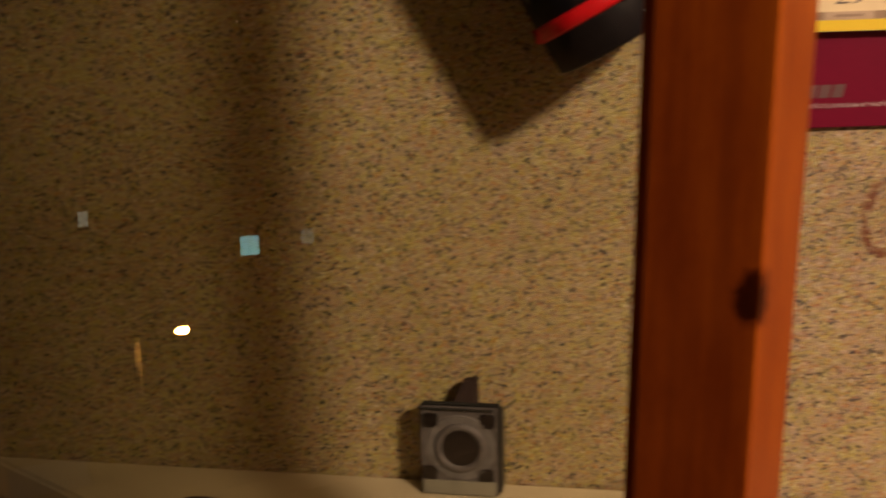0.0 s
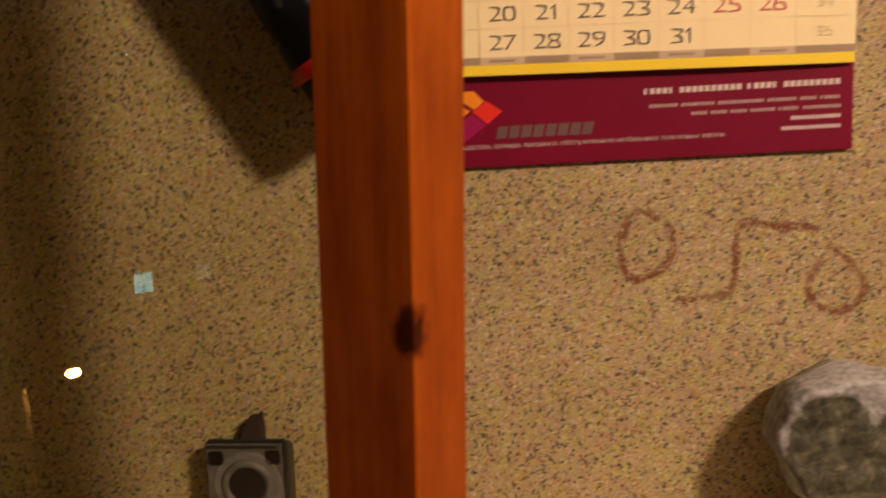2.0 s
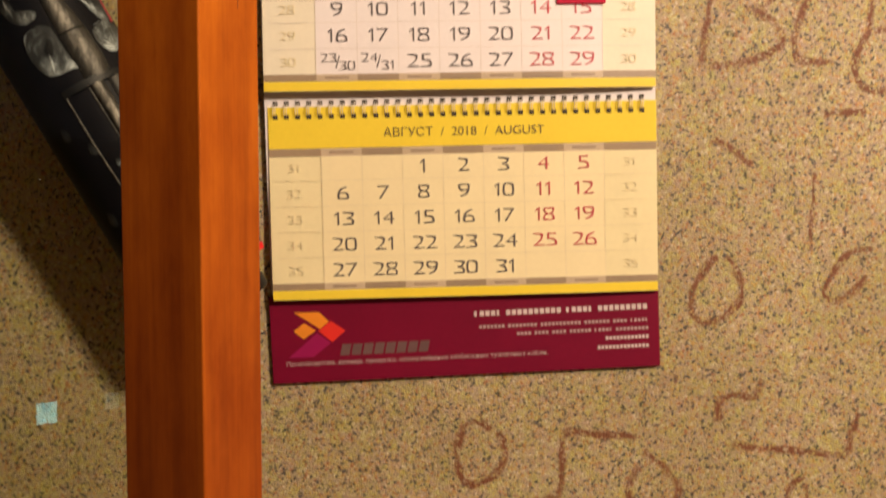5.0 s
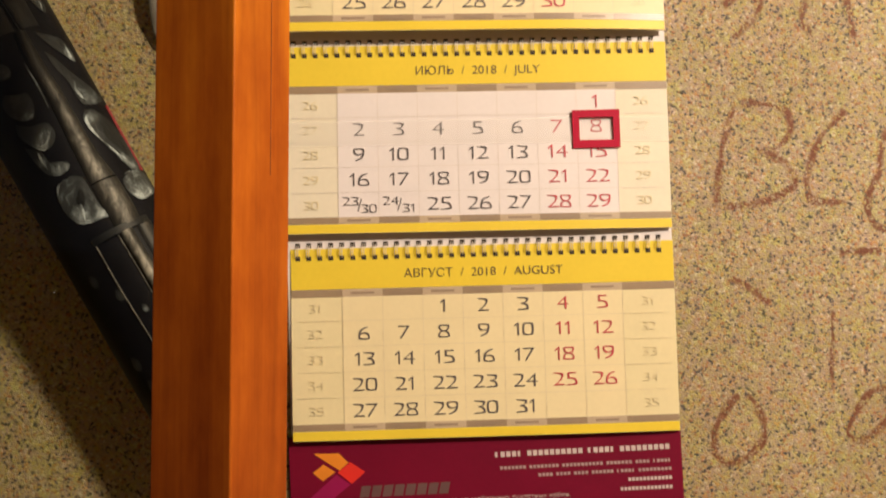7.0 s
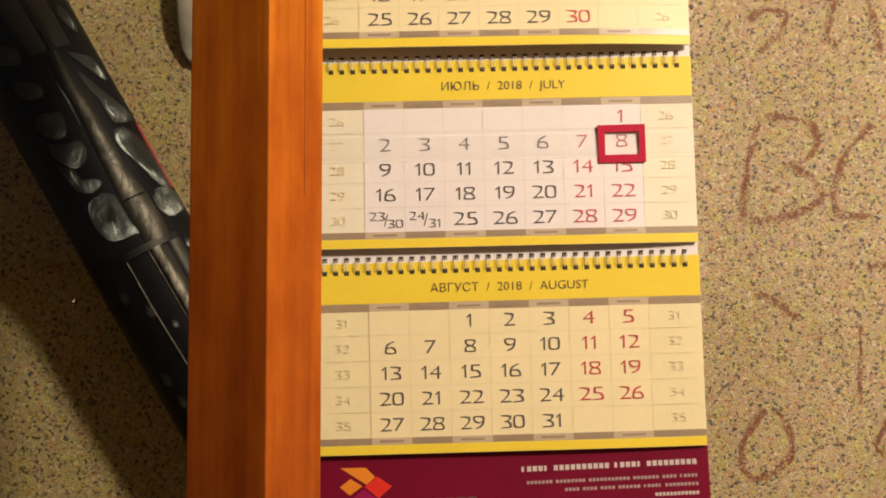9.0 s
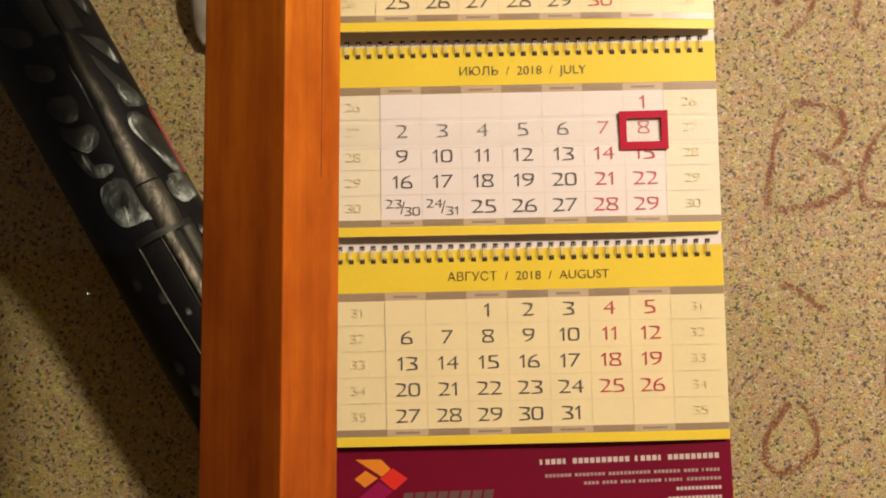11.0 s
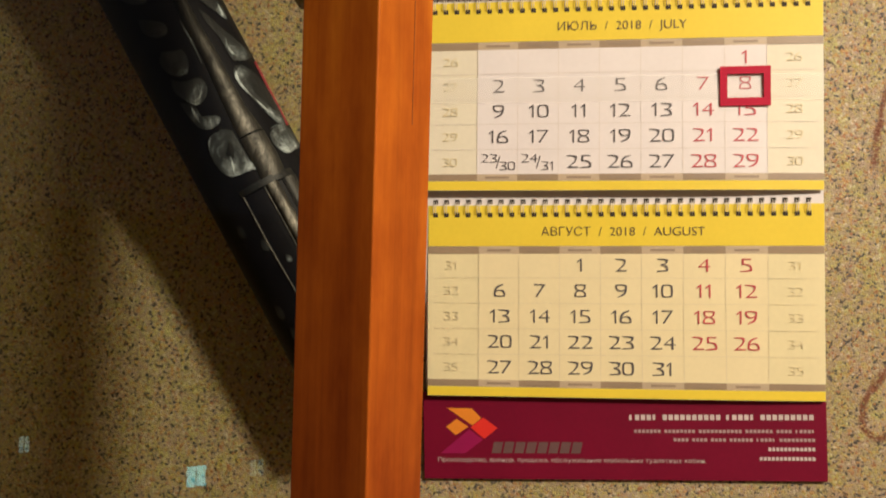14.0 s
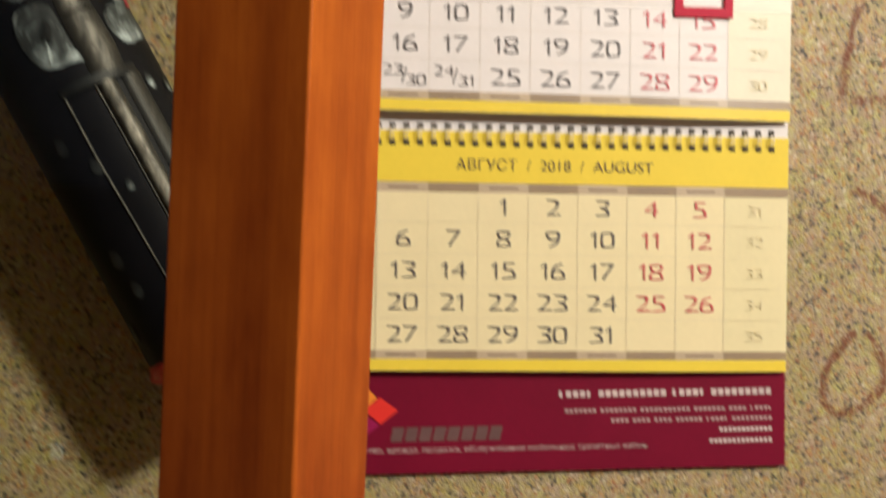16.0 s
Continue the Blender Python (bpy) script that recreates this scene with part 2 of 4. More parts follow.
CORAL = painted("coral_red_print", (0.75, 0.035, 0.022), 0.35, 0.08, 60)
CRIMSON = painted("crimson_print", (0.30, 0.008, 0.085), 0.35, 0.08, 60)
RED_PLASTIC = painted("red_plastic", (0.46, 0.008, 0.040), 0.45, 0.06, 60, gloss=0.15)
WIRE = painted("white_coated_wire", (0.72, 0.68, 0.60), 0.3, 0.1, 90)
FILM, film_nodes, film_links, film_bsdf = material("clear_film")
film_bsdf.inputs["Base Color"].default_value = (0.95, 0.94, 0.88, 1)
film_bsdf.inputs["Alpha"].default_value = 0.14
film_bsdf.inputs["Roughness"].default_value = 0.34
film_bsdf.inputs["Specular IOR Level"].default_value = 0.75
HOLE = painted("dark_hole", (0.05, 0.04, 0.025), 0.8, 0.1, 90)
BLACK = painted("black_vinyl", (0.008, 0.008, 0.012), 0.5, 0.4, 45, relief=0.0002, gloss=0.12)


def tone_print(name, pale):
    """Soft brushed print, from black to pale as the part's tone says, with fine streaks; tone also carries painted
    highlights.
    """
    m, nodes, links, bsdf = material(name)
    n = noise_tex(nodes, links, coords(nodes, links, (1.0, 1.0, 0.40)), 160, 5, 0.75)
    n.inputs["Distortion"].default_value = 0.6
    tone = nodes.new("ShaderNodeAttribute")
    tone.attribute_name = "tone"
    vary = nodes.new("ShaderNodeMapRange")
    vary.inputs["From Min"].default_value, vary.inputs["From Max"].default_value = 0.25, 0.75
    vary.inputs["To Min"].default_value, vary.inputs["To Max"].default_value = 0.10, 1.80
    links.new(n.outputs[0], vary.inputs["Value"])
    level = nodes.new("ShaderNodeMath")
    level.operation = "MULTIPLY"
    links.new(tone.outputs["Fac"], level.inputs[0])
    links.new(vary.outputs[0], level.inputs[1])
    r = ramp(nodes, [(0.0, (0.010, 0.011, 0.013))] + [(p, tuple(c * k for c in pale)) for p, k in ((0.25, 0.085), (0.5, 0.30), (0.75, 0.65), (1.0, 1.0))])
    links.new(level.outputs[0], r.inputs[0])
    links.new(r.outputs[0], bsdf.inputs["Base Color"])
    bsdf.inputs["Roughness"].default_value = 0.5
    bsdf.inputs["Specular IOR Level"].default_value = 0.3
    return m


BRUSHED = tone_print("brushed_blue_grey_print", (0.50, 0.58, 0.64))
WARM_PRINT = tone_print("warm_grey_shaded_print", (0.48, 0.46, 0.42))
RED_TRIM = painted("red_trim", (0.80, 0.007, 0.013), 0.4, 0.2, 60)
PIPING = painted("faded_red_piping", (0.40, 0.05, 0.055), 0.7, 0.4, 160)
STRAP = painted("grey_webbing", (0.40, 0.37, 0.33), 0.7, 0.3, 120, relief=0.0006)
STEEL = painted("dull_grey_metal", (0.15, 0.14, 0.135), 0.5, 0.5, 60, relief=0.0004)
STEEL_DARK = painted("dark_metal", (0.03, 0.03, 0.026), 0.5, 0.3, 60)
PLATE = painted("pale_grey_plate", (0.26, 0.26, 0.20), 0.5, 0.3, 60)
FLANGE = painted("pale_grey_metal", (0.20, 0.195, 0.19), 0.5, 0.5, 70, relief=0.0003)
CAVITY = painted("black_cavity", (0.014, 0.010, 0.009), 0.35, 0.4, 120)
BROWN_CLAY = painted("dark_brown_clay", (0.034, 0.016, 0.010), 0.7, 0.4, 80, relief=0.0008)
CONCRETE = painted("dark_facade", (0.05, 0.05, 0.05), 0.9, 0.3, 0.5)
ASPHALT = painted("asphalt", (0.05, 0.05, 0.05), 0.9, 0.3, 0.5)
POLE = painted("pale_concrete", (0.5, 0.46, 0.4), 0.8, 0.2, 1)
CYAN_LIGHT = glow("cyan_lit_curtain", (0.27, 0.86, 0.86), 2.7)
PALE_LIGHT = glow("dim_lit_curtain", (0.55, 0.85, 0.80), 0.5)
WHITE_LIGHT = glow("small_white_light", (1.0, 0.95, 0.85), 9.0)
SODIUM = glow("sodium_lamp", (1.0, 0.50, 0.10), 420.0)


# ---- mesh helpers ----
def mesh_from(bm, name, mat, smooth=False):
    bmesh.ops.recalc_face_normals(bm, faces=bm.faces)
    me = bpy.data.meshes.new(name)
    bm.to_mesh(me)
    bm.free()
    for p in me.polygons:
        p.use_smooth = smooth
    if mat:
        me.materials.append(mat)
    return me


def part(name, bm, mat, parent=None, label="", smooth=False):
    ob = new(name, mesh_from(bm, name, mat, smooth))
    if parent:
        ob.parent = parent
    if label:
        tagged(ob, label)
    return ob


def rounded(points, radius, n=6):
    """A ground plan with its corners rounded off."""
    out = []
    for k, p in enumerate(points):
        p, a, b = Vector(p), Vector(points[k - 1]), Vector(points[(k + 1) % len(points)])
        p0, p1 = p + (a - p).normalized() * radius, p + (b - p).normalized() * radius
        for j in range(n + 1):
            t = j / n
            out.append(tuple(p0 * (1 - t) ** 2 + p * (2 * t * (1 - t)) + p1 * t ** 2))
    return out


def thing(name, place=(0, 0, 0), turn=(0, 0, 0)):
    ob = new(name)
    ob.empty_display_size = 0.02
    ob.location, ob.rotation_euler = place, [radians(a) for a in turn]
    return ob


def box(lo, hi, bevel=0.0, bm=None, segments=2):
    b = bmesh.new()
    bmesh.ops.create_cube(b, size=1)
    for v in b.verts:
        v.co = Vector([lo[k] + (v.co[k] + 0.5) * (hi[k] - lo[k]) for k in range(3)])
    if bevel:
        bmesh.ops.bevel(b, geom=b.edges[:], offset=bevel, segments=segments, affect="EDGES")
    if bm is None:
        return b
    temp = bpy.data.meshes.new("temp")
    b.to_mesh(temp)
    b.free()
    bm.from_mesh(temp)
    bpy.data.meshes.remove(temp)
    return bm


def prism(points, z0, z1, bevel=0.0):
    """An upright column on a ground plan of (x, y) corners."""
    bm = bmesh.new()
    low = [bm.verts.new((x, y, z0)) for x, y in points]
    top = [bm.verts.new((x, y, z1)) for x, y in points]
    bm.faces.new(low), bm.faces.new(top)
    n = len(points)
    for k in range(n):
        bm.faces.new((low[k], low[(k + 1) % n], top[(k + 1) % n], top[k]))
    if bevel:
        bmesh.ops.bevel(bm, geom=bm.edges[:], offset=bevel, segments=3, affect="EDGES")
    return bm


def sweep(path, radius, sides=8, closed=False, squash=1.0, up=Vector((0, 1, 0))):
    """A tube along points; radius is a number or one for each point."""
    bm = bmesh.new()
    path = [Vector(p) for p in path]
    rows, n = [], len(path)
    for k, p in enumerate(path):
        a = path[(k - 1) % n] if closed or k else path[k]
        b = path[(k + 1) % n] if closed or k < n - 1 else path[k]
        d = (b - a).normalized()
        side = d.cross(up).normalized()
        over = side.cross(d).normalized()
        r = radius[k] if isinstance(radius, (list, tuple)) else radius
        rows.append([bm.verts.new(p + side * (r * math.cos(2 * math.pi * j / sides)) + over * (r * squash * math.sin(2 * math.pi * j / sides))) for j in range(sides)])
    for k in range(n if closed else n - 1):
        for j in range(sides):
            a, b = rows[k], rows[(k + 1) % n]
            bm.faces.new((a[j], a[(j + 1) % sides], b[(j + 1) % sides], b[j]))
    if not closed:
        bm.faces.new(rows[0]), bm.faces.new(rows[-1])
    return bm


def smooth_line(points, steps=6):
    """Catmull-Rom through points."""
    pts = [Vector(p) for p in points]
    out = []
    for k in range(len(pts) - 1):
        p0, p1, p2, p3 = pts[max(k - 1, 0)], pts[k], pts[k + 1], pts[min(k + 2, len(pts) - 1)]
        for j in range(steps):
            t = j / steps
            out.append(0.5 * (2 * p1 + (p2 - p0) * t + (2 * p0 - 5 * p1 + 4 * p2 - p3) * t * t + (3 * p1 - p0 - 3 * p2 + p3) * t ** 3))
    return out + [pts[-1]]


# ---- structure ----
def structure(name, bm, mat, label, category):
    return tagged(part(name, bm, mat, None, label), category=category, kind="structure")


structure("wall_north", box((-2.2, WALL_Y, 0), (1.8, WALL_Y + 0.22, 2.6)), PLASTER, "wall in beige speckled stone granulate plaster", "wall")
structure("floor", box((-2.2, -2.0, -0.2), (1.8, WALL_Y, 0)), BOARDS, "brown painted floor of the room", "floor")
structure("ceiling", box((-2.2, -2.0, 2.6), (1.8, WALL_Y + 0.22, 2.75)), CEILING, "plain cream painted ceiling", "ceiling")
structure("wall_east", box((1.8, -2.0, -0.2), (2.0, WALL_Y + 0.22, 2.75)), ROOM, "plain brown painted side wall", "wall")
structure("wall_south", box((-2.4, -2.2, -0.2), (2.0, -2.0, 2.75)), ROOM, "plain brown painted back wall", "wall")
WIN = (-1.0, 0.72, 0.06, 2.5)
bm = box((-2.4, -2.0, -0.2), (-2.2, WIN[0], 2.75))
box((-2.4, WIN[1], -0.2), (-2.2, WALL_Y + 0.22, 2.75), bm=bm)
box((-2.4, WIN[0], -0.2), (-2.2, WIN[1], WIN[2]), bm=bm)
box((-2.4, WIN[0], WIN[3]), (-2.2, WIN[1], 2.75), bm=bm)
structure("wall_west", bm, ROOM, "plain brown wall with a tall window opening", "wall")


def ledge_z(x):
    """The ledge is not quite level."""
    return 1.027 + (x + 0.05) * 0.0142


bm = prism([(-0.462, WALL_Y - 0.002), (-0.205, 0.603), (1.6, 0.603), (1.6, WALL_Y - 0.002)], -0.035, 0.0, 0.003)
for v in bm.verts:
    v.co.z += ledge_z(v.co.x)
structure("ledge", bm, CREAM, "wide cream painted ledge along the plastered wall", "ledge")

# glazed partition: a square post set cornerwise with a pane beside it
POST = [(0.0622, 0.4325), (0.1037, 0.4056), (0.1230, 0.4392), (0.0815, 0.4661)]
HINGE, EDGE = Vector((-0.475, WALL_Y - 0.003)), Vector((0.0725, 0.4525))
partition = thing("glazed_leaf")
tagged(partition, "orange-stained pine post with a clear glass pane", "glazed screen", kind="structure")
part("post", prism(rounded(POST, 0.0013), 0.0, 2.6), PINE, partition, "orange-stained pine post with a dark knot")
M, R = Vector(POST[1]), Vector(POST[2])
out = Vector((R.y - M.y, M.x - R.x)).normalized() * 0.00025
slip = (R - M).normalized() * 0.0002
seam = M.lerp(R, 0.64)
part("seam", prism([tuple(seam - slip - out), tuple(seam + slip - out), tuple(seam + slip + out), tuple(seam - slip + out)], 1.532, 2.58), SEAM, partition, "fine dark seam in the wood")
across = (EDGE - HINGE).normalized()
side = Vector((-across.y, across.x)) * 0.002
corners = [HINGE - side, EDGE - side, EDGE + side, HINGE + side]
part("pane", prism([tuple(c) for c in corners], 0.90, 2.55), GLASS, partition, "clear glass pane")
bead = [EDGE - across * 0.0115 - side * 3, EDGE - across * 0.004 - side * 3, EDGE - across * 0.004 - side * 1.1, EDGE - across * 0.0115 - side * 1.1]
part("glazing_bead", prism([tuple(c) for c in bead], 0.90, 2.55), PINE, partition, "thin stained glazing bead")
rail = [HINGE - side * 8, EDGE - side * 8, EDGE + side * 8, HINGE + side * 8]
part("bottom_rail", prism([tuple(c) for c in rail], 0.80, 0.90, 0.002), PINE, partition, "stained pine rail")
part("top_rail", prism([tuple(c) for c in rail], 2.55, 2.598, 0.002), PINE, partition, "stained pine rail")


# ---- crayon strokes on the wall ----
def stroke(points, width=0.0068, lift=0.0003):
    """A flat crayon mark on the wall that thins out towards its edges and ends."""
    path = smooth_line([(x, 0, z) for x, z in points], 9)
    bm, rows, inks = bmesh.new(), [], []
    n = len(path) - 1
    for k, p in enumerate(path):
        d = (path[min(k + 1, n)] - path[max(k - 1, 0)]).normalized()
        across = Vector((-d.z, 0, d.x))
        w = width * 0.62 * (0.85 + 0.6 * noise.noise(p * 90))
        off = across * (0.0012 * noise.noise(p * 130 + Vector((7, 0, 0))))
        end = min(1.0, 0.35 + min(k, n - k) / 3)
        row = []
        for u in (-1, -0.6, -0.25, 0.25, 0.6, 1):
            row.append(bm.verts.new(Vector((p.x, WALL_Y - lift, p.z)) + off + across * (w * u)))
            inks.append((1 - u * u) ** 0.8 * end * (1.05 + 0.7 * noise.noise(p * 60 + Vector((u, 0, 0)))))
        rows.append(row)
    for a, b in zip(rows, rows[1:]):
        for j in range(5):
            bm.faces.new((a[j], a[j + 1], b[j + 1], b[j]))
    return bm, [max(0.0, min(1.0, v)) for v in inks]


def letter(name, strokes, label, category="drawn letter", mat=CRAYON, width=0.0068):
    root = thing(name)
    for k, s in enumerate(strokes):
        bm, inks = stroke(s, width, 0.0002 + 0.0001 * k)
        ob = part("stroke", bm, mat, root)
        ob.data.attributes.new("ink", "FLOAT", "POINT").data.foreach_set("value", inks)
    tagged(root, label, category, "letters drawn on the wall")


letter("drawn_letter_o", [[(0.256, 1.263), (0.240, 1.269), (0.229, 1.258), (0.227, 1.237), (0.234, 1.220), (0.250, 1.222), (0.263, 1.236), (0.263, 1.253), (0.2585, 1.260)]],
       "brown crayon ring letter drawn on speckled plaster")
letter("drawn_letter_g", [[(0.266, 1.203), (0.288, 1.206), (0.307, 1.210), (0.310, 1.235), (0.312, 1.259), (0.340, 1.258), (0.369, 1.257)]],
       "brown crayon cornered letter drawn on speckled plaster")
letter("drawn_letter_b", [[(0.374, 1.245), (0.390, 1.232), (0.403, 1.214), (0.396, 1.200), (0.383, 1.195), (0.367, 1.202), (0.363, 1.216), (0.370, 1.233)]],
       "brown crayon drop-shaped letter drawn on speckled plaster")
letter("drawn_dash", [[(0.422, 1.491), (0.439, 1.481), (0.455, 1.470)]], "short slanting brown crayon dash on speckled plaster", "drawn mark")
letter("drawn_dash", [[(0.504, 1.465), (0.503, 1.434), (0.502, 1.402)]], "thin upright brown crayon line on speckled plaster", "drawn mark", width=0.0042)
letter("drawn_letter_o", [[(0.435, 1.400), (0.444, 1.389), (0.448, 1.367), (0.435, 1.351), (0.418, 1.347), (0.410, 1.355), (0.412, 1.375), (0.423, 1.394), (0.430, 1.3985)]],
       "leaning brown crayon ring letter drawn on speckled plaster")
letter("drawn_letter_z", [[(0.433, 1.268), (0.434, 1.285), (0.452, 1.289), (0.462, 1.288), (0.467, 1.303)]], "small zigzag brown crayon mark on speckled plaster")
letter("drawn_letter_h", [[(0.443, 1.249), (0.477, 1.246), (0.513, 1.243), (0.535, 1.241), (0.539, 1.257), (0.545, 1.275)]], "long hooked brown crayon line on speckled plaster")
letter("drawn_letter_o", [[(0.503, 1.224), (0.491, 1.213), (0.490, 1.190), (0.498, 1.187), (0.505, 1.204), (0.504, 1.218)]], "narrow brown crayon ring letter drawn on speckled plaster", width=0.0052)
letter("drawn_letter_o", [[(0.552, 1.405), (0.535, 1.403), (0.523, 1.390), (0.515, 1.372), (0.520, 1.364), (0.533, 1.368), (0.548, 1.384)]], "round brown crayon ring letter drawn on speckled plaster")
letter("drawn_letter_v", [[(0.413, 1.545), (0.418, 1.588), (0.428, 1.626)], [(0.433, 1.6265), (0.454, 1.626), (0.470, 1.619), (0.472, 1.604), (0.461, 1.592), (0.445, 1.589)],
                          [(0.450, 1.588), (0.467, 1.581), (0.476, 1.566), (0.467, 1.557), (0.445, 1.548), (0.419, 1.5455)]], "brown crayon capital letter with two bows")
letter("drawn_letter_s", [[(0.517, 1.622), (0.499, 1.604), (0.487, 1.579), (0.485, 1.561), (0.491, 1.550), (0.516, 1.549)]], "brown crayon open round capital letter")
letter("drawn_letter_e", [[(0.566, 1.620), (0.547, 1.600), (0.541, 1.570), (0.533, 1.553), (0.538, 1.531), (0.566, 1.526)], [(0.547, 1.573), (0.563, 1.575)]], "brown crayon open capital letter with a bar")
letter("drawn_dash", [[(0.507, 1.509), (0.524, 1.510), (0.543, 1.512)]], "level brown crayon dash on speckled plaster", "drawn mark")
letter("drawn_letter_r", [[(0.420, 1.704), (0.435, 1.713), (0.449, 1.709), (0.444, 1.693), (0.428, 1.678)]], "curved brown crayon stroke on speckled plaster")
letter("drawn_letter_a", [[(0.492, 1.728), (0.482, 1.693), (0.491, 1.684)], [(0.514, 1.728), (0.522, 1.696), (0.523, 1.679)]], "brown crayon letter of two slanting strokes")
letter("drawn_smudge", [[(0.4285, 1.174), (0.436, 1.178), (0.442, 1.180), (0.450, 1.184)]], "short dark grey smudge on speckled plaster", "drawn mark", SMUDGE)

# ---- calendar ----
CX, CZ = 0.232, 1.450
calendar = thing("wall_calendar", (CX, WALL_Y, CZ), (0, -1.6, 0))
tagged(calendar, "yellow three-month wall calendar with maroon footer", "calendar")


STAND = {1.3695: 0.0048, 1.5255: 0.0082, 1.6790: 0.0145}


def page_y(z, bottom, top):
    """Pages hang loose: the lower edge stands further off the wall, the top page most."""
    s = max(0.0, (top - z) / (top - bottom))
    return -0.0065 - STAND[bottom] * s ** 1.3


LEAN = {1.3695: 0.1, 1.5255: 0.4, 1.6790: 0.6}


def lean(bm, bottom, top):
    """Each month's page hangs from its rings at a slight angle of its own."""
    c, w, z = math.cos(radians(LEAN[bottom])), math.sin(radians(LEAN[bottom])), top - CZ
    for v in bm.verts:
        x, h = v.co.x, v.co.z - z
        v.co.x, v.co.z = x * c + h * w, z + h * c - x * w
    return bm


def lay(bm, bottom, top, lift):
    """Moves a flat pattern of world x, z onto the hanging page."""
    for v in bm.verts:
        curl = 1 - 0.6 * max(0.0, min(1.0, (v.co.x - 0.27) / 0.11)) ** 2
        v.co = Vector((v.co.x - CX, -0.0065 + (page_y(v.co.z, bottom, top) + 0.0065) * curl - lift + v.co.y, v.co.z - CZ))
    return lean(bm, bottom, top)


def patch(x0, x1, z0, z1, bottom, top, lift, cuts=1):
    bm = bmesh.new()
    spans = max(1, round((x1 - x0) / 0.012))
    rows = [[bm.verts.new((x0 + (x1 - x0) * j / spans, 0, z0 + (z1 - z0) * k / cuts)) for j in range(spans + 1)] for k in range(cuts + 1)]
    for a, b in zip(rows, rows[1:]):
        for j in range(spans):
            bm.faces.new((a[j], a[j + 1], b[j + 1], b[j]))
    return lay(bm, bottom, top, lift)


LETTERS = {}


def glyphs(words):
    """The built-in font's outline of some words, centred, one unit high."""
    if words not in LETTERS:
        cu = bpy.data.curves.new("words", "FONT")
        cu.body, cu.size, cu.align_x, cu.align_y, cu.resolution_u = words, 1.0, "CENTER", "BOTTOM_BASELINE", 4
        cu.offset = -0.016 if words.isdigit() else -0.008
        ob = bpy.data.objects.new("words", cu)
        LETTERS[words] = bpy.data.meshes.new_from_object(ob)
        bpy.data.objects.remove(ob)
    return LETTERS[words]


def text_bm(words, x, z, height, wide=1.46):
    """Words centred on x, z as flat faces; height is that of a capital."""
    bm = bmesh.new()
    bm.from_mesh(glyphs(words))
    k = height / 0.72
    for v in bm.verts:
        v.co = Vector((x + v.co.x * k * wide, 0, z + (v.co.y - 0.36) * k))
    return bm


def number_bm(words, x, z, height):
    """A printed number: squarish digits set wide apart, each one with a flag on its stem."""
    steps = [0.68 if c == "1" else 1.00 for c in words]
    bm, at = bmesh.new(), x - sum(steps) * height / 2
    for c, step in zip(words, steps):
        me = glyphs(c)
        first = len(bm.verts)
        bm.from_mesh(me)
        bm.verts.ensure_lookup_table()
        new_verts = bm.verts[first:]
        lo, hi = min(v.co.x for v in new_verts), max(v.co.x for v in new_verts)
        low, high = min(v.co.y for v in new_verts), max(v.co.y for v in new_verts)
        stem = 0.115 * height
        for v in new_verts:
            u, w = (v.co.x - lo) / (hi - lo), (v.co.y - low) / (high - low)
            if c in "03689" or (c == "2" and w > 0.5) or (c == "5" and w < 0.5):
                a, b = 2 * u - 1, 2 * w - 1
                u, w = (a * (1 + 0.7 * b * b * (1 - a * a)) + 1) / 2, (b * (1 + 0.7 * a * a * (1 - b * b)) + 1) / 2
            if c == "1":
                px = at + (step * height) * 0.60 + (u - 0.5) * stem
            else:
                px = at + (step - 0.89) * height / 2 + u * 0.89 * height
            v.co = Vector((px, 0, z + (w - 0.5) * height))
        if c == "1":
            left, top = at + step * height * 0.60 - stem * 0.4, z + height / 2
            bm.faces.new([bm.verts.new(p) for p in ((left, 0, top - 0.005 * height), (left - 0.26 * height, 0, top - 0.21 * height), (left - 0.26 * height, 0, top - 0.33 * height), (left, 0, top - 0.15 * height))])
        at += step * height
    return bm


COLUMNS = [0.1395 + 0.0305 * k for k in range(7)]
FACES = (0.0842, 0.3790)


